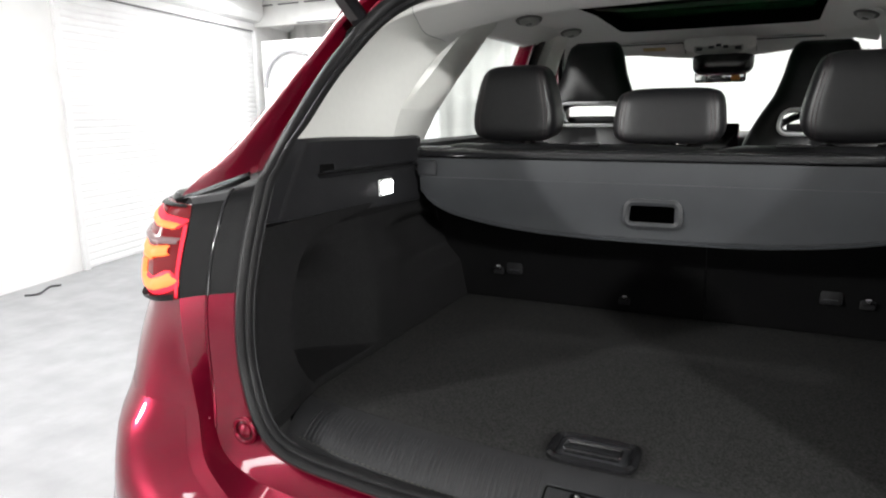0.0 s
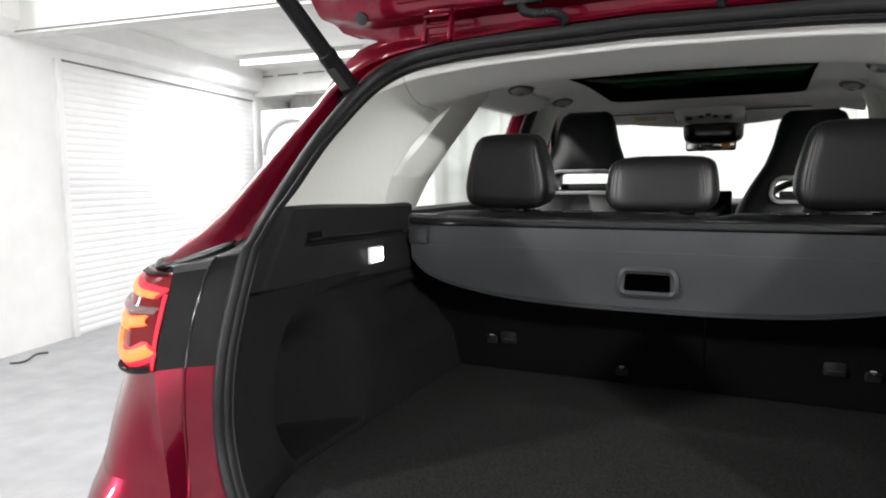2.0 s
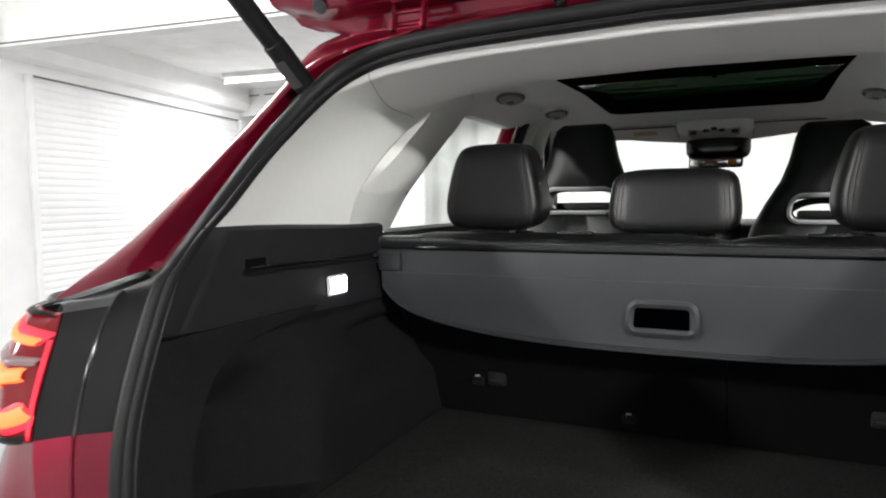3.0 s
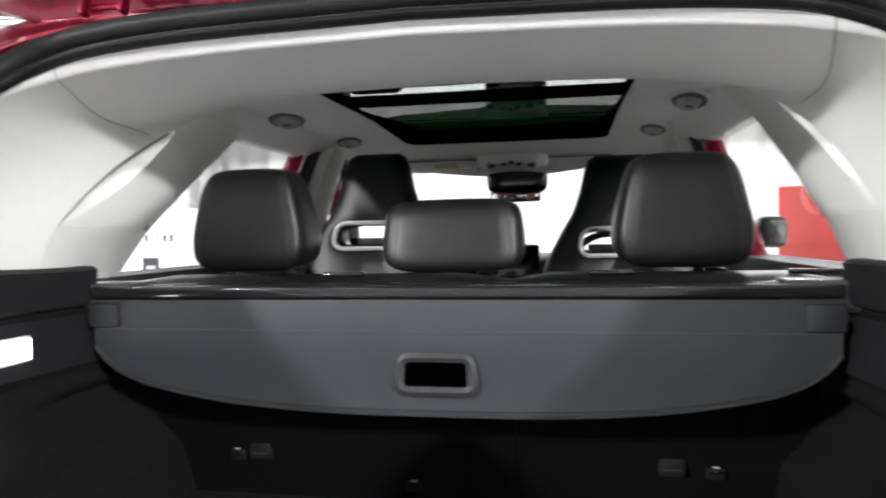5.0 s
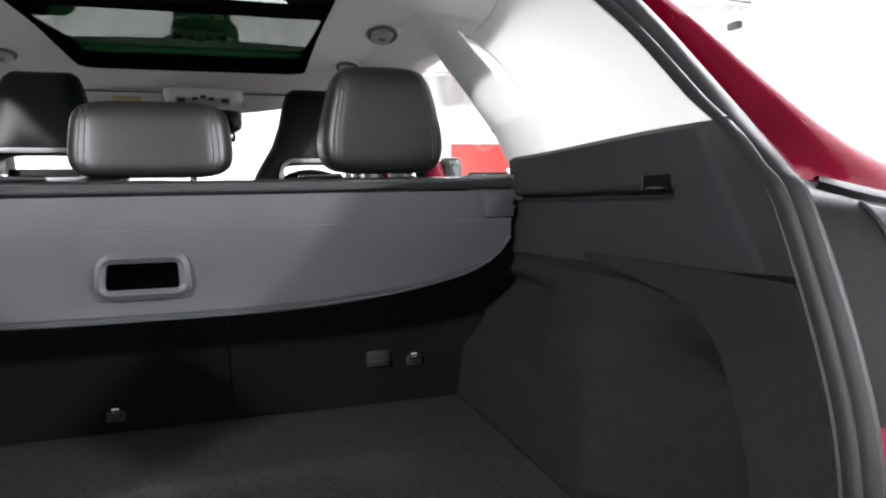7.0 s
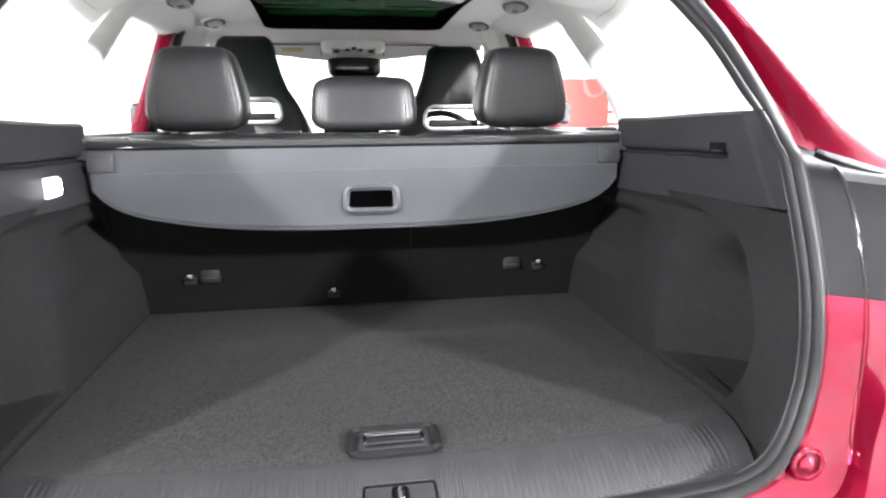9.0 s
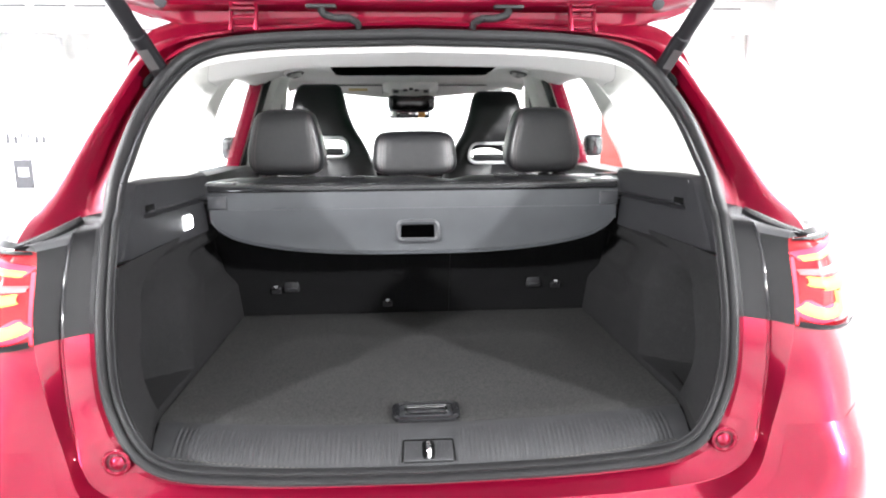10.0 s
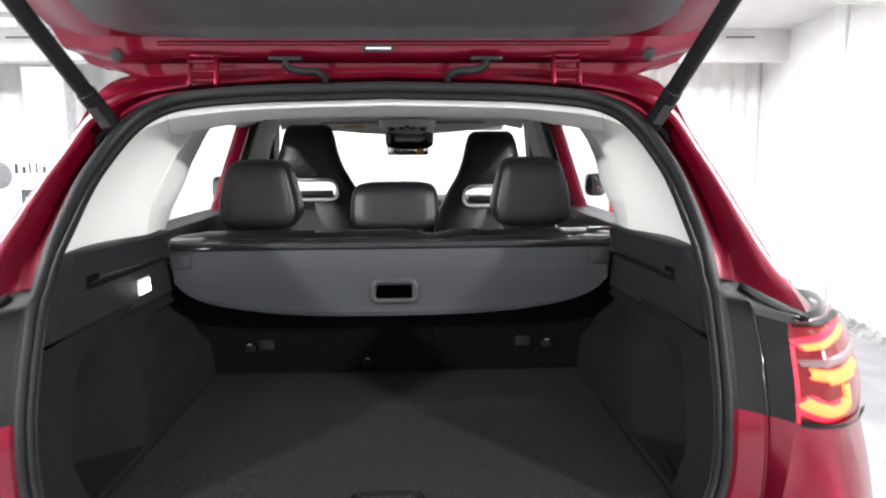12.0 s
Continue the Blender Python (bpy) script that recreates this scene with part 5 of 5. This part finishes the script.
for v in vs_gate:
    w = gate_half(v)
    row = []
    for i in range(37):
        q = lerp(-1, 1, i / 36)
        q = math.sin(q * math.pi / 2) * .6 + q * .4
        edge = smoothstep(abs(q), .86, 1.0)
        row.append(gate_at(w * q, v) + Vector((0, .012 * edge, .020 * edge)))
    rows_in.append(row)
    rows_out.append([p + Vector((p.x * .03, .03, .07 + .03 * (1 - (p.x / w) ** 2))) for p in row])
bm = loft(rows_in)
loft(rows_out, bm=bm)
for i in range(len(vs_gate) - 1):
    for side in (0, 36):
        bm.faces.new([bm.verts.new(p) for p in (rows_in[i][side], rows_in[i + 1][side], rows_out[i + 1][side], rows_out[i][side])])
for e in (0, len(vs_gate) - 1):
    for i in range(36):
        bm.faces.new([bm.verts.new(p) for p in (rows_in[e][i], rows_in[e][i + 1], rows_out[e][i + 1], rows_out[e][i])])
bmesh.ops.remove_doubles(bm, verts=bm.verts, dist=.0005)
bmesh.ops.recalc_face_normals(bm, faces=bm.faces)
for f in bm.faces:
    f.smooth = True
for e in bm.edges:
    if len(e.link_faces) == 2 and e.calc_face_angle(0) > radians(35):
        e.smooth = False
bm.to_mesh(gate.data)
bm.free()


def gate_part(name, bm, mat, label="", **kw):
    return part(name, bm, mat, gate, label, **kw)


T0 = .130
rows = []
for j in range(31):
    v = lerp(T0, .97, (j / 30) ** 1.9)
    w = gate_half(v) - .135 - .085 * (1 - math.sqrt(1 - max(0.0, 1 - (v - T0) / .07) ** 2))
    rows.append([gate_at(lerp(-w, w, i / 30), v, .020 - .010 * abs(lerp(-1, 1, i / 30)) ** 6 - (.016 if j in (0, 30) else 0)) for i in range(31)])
gate_part("inner_trim", solid(loft(rows), .008), GATE_TRIM, "black plastic inner trim of the tailgate")
for s in (-1, 1):
    gate_part("trim_joint", tube([gate_at(s * .36, v, .0215) for v in (T0 + .01, .16, .3, .5, .7, .9)], .0015, 5), INK)
    p = gate_at(s * .618, .080) + Vector((0, .002, -.006))
    plug = gate_part("gate_plug", disc(.015, .003, (0, 0, 0), dome=.001), GREY_PLASTIC, "grey rubber plug")
    plug.matrix_local = pose(p.x, p.y - .001, p.z, 35, 0, 0)
    # hinge: two arms, cross pins and its plate
    h = gate_part("hinge", box((.074, .012, .010), (s * .42, .545, 1.668), .003), RED, "dark red hinge bracket")
    for q in (-.030, .030):
        part("hinge_arm", box((.009, .016, .072), (s * .42 + q, .528, 1.632), .003, m=pose(0, 0, 0, -16, 0, 0)), RED, h)
    for zz in (1.612, 1.632, 1.652):
        part("hinge_pin", tube([(s * .42 - .030, .526 - (zz - 1.63) * .3, zz), (s * .42 + .030, .526 - (zz - 1.63) * .3, zz)], .0045, 6), RED, h)
    gate_part("hinge_plate", box((.15, .010, .016), (s * .42, .548, 1.672), .003), RED)
p = gate_at(-.018, .085)
lab = gate_part("label_plate", box((.072, .0015, .015), (0, 0, 0), .0), GLOSS_BLACK, "black data label")
lab.matrix_local = pose(p.x, p.y - .008, p.z - .002, 18, 0, 0)
part("label_text", box((.058, .001, .0050), (0, -.001, 0)), STICKER, lab, "unreadable pale line of text")
gate_part("outer_ridge", tube([gate_at(x, .092, .002) for x in (-.52, -.2, .2, .52)], .005, 6), RED)
p = gate_at(-.45, .88, .03)
gate_part("close_button_base", box((.10, .05, .012), tuple(p), .005), PLASTIC, "black close button base")
gate_part("close_button", box((.03, .025, .010), (p.x, p.y, p.z - .006), .003), GREY_PLASTIC)
gate_part("latch_cover", pillow(.16, .10, .05, 4), PLASTIC, "black latch cover").location = gate_at(0, .93, .03)
# cable conduits between roof and gate
for s in (-1, 1):
    pts = catmull([(s * .140, .520, 1.604), (s * .145, .518, 1.618), (s * .165, .512, 1.628), (s * .195, .508, 1.628), (s * .222, .512, 1.636), (s * .232, .520, 1.650)], 20)
    c = part("cable_conduit", tube(pts, lambda t: .0090 + .0009 * math.sin(t * 240), 10), RUBBER, car, "black corrugated cable conduit")
    part("conduit_base", box((.075, .03, .010), (s * .232, .530, 1.658), .004), RUBBER, c)
# painted roof edge behind the opening, rising to stamped corners under the gate's ends
for s in (-1, 1):
    g = (lambda p: p) if s > 0 else flip
    top = [p for p in RING_C if p.z > 1.49]
    rr = []
    for dx, dy, dz in ((0, 0, 0), (.004, .010, .012), (.006, .030, .022), (.004, .060, .030), (0, .12, .034)):
        rr.append([g(p + Vector((dx, dy, dz + .020 * smoothstep(p.x, .40, .56) * min(1, dy / .03))) * smoothstep(p.z, 1.50, 1.575)) for p in top])
    part("roof_edge", loft(rr), RED, car, "dark red painted roof edge under the tailgate")
    for t, dy, r, z0 in ((.30, .006, .006, 1.525), (.80, .000, .008, 1.515)):
        pts = [g(p) for p in rib_ring(t, dy) if p.z > z0 and p.x > .40]
        part("corner_rib", tube(pts, lambda q, r=r: r * (.2 + .8 * math.sin(math.pi * min(1, max(0, q))) ** .5), 8), RED, car, "stamped rib on the dark red body corner")
# gas struts
for s in (-1, 1):
    a = Vector((s * .612, .505, 1.488))
    d = Vector((s * .17, -.70, .66)) * .46
    rod = part("gas_strut", tube([a, a + d * .62], .0182, 14), STRUT, car, "thick black powered strut")
    part("strut_rod", tube([a + d * .60, a + d], .0180, 14), STRUT, rod)
    part("strut_sleeve", tube([a + d * q for q in (0, .04, .26, .285, .29)], lambda t: .0208 if t < .8 else .0185, 14), STRUT, rod, "thicker black sleeve at the strut's foot")
    part("strut_socket", box((.036, .022, .044), (a.x, a.y - .006, a.z), .008), PLASTIC, rod)
    f0, f1 = ring_at(rib_ring(.30, .030), 1.492), ring_at(rib_ring(.30, .030), 1.462)
    part("strut_foot", tube([Vector((s * p.x, p.y - .004, p.z)) for p in catmull([f0, lerp(f0, f1, .5) + Vector((.004, -.006, 0)), f1], 4)], lambda t: .013 - .005 * t, 8), DEEP_BLACK, rod, "black foot bracket")
    p = a + d * .16
    q = d.normalized()
    lab = part("strut_label", box((.022, .0008, .058), (0, 0, 0)), DULL_LABEL, rod, "grey printed label")
    face = Vector((0, -1, -.2)).normalized()
    side = q.cross(face).normalized()
    nrm = side.cross(q).normalized()
    for k in range(7):
        part("label_line", box((.0185 - .004 * (k % 3), .0006, .0040), (.001 * (k % 2), -.0006, -.0240 + .0080 * k)), LABEL_PRINT, lab)
    lab.matrix_local = Matrix(((side.x, nrm.x, q.x, p.x + nrm.x * .0212), (side.y, nrm.y, q.y, p.y + nrm.y * .0212), (side.z, nrm.z, q.z, p.z + nrm.z * .0212), (0, 0, 0, 1)))
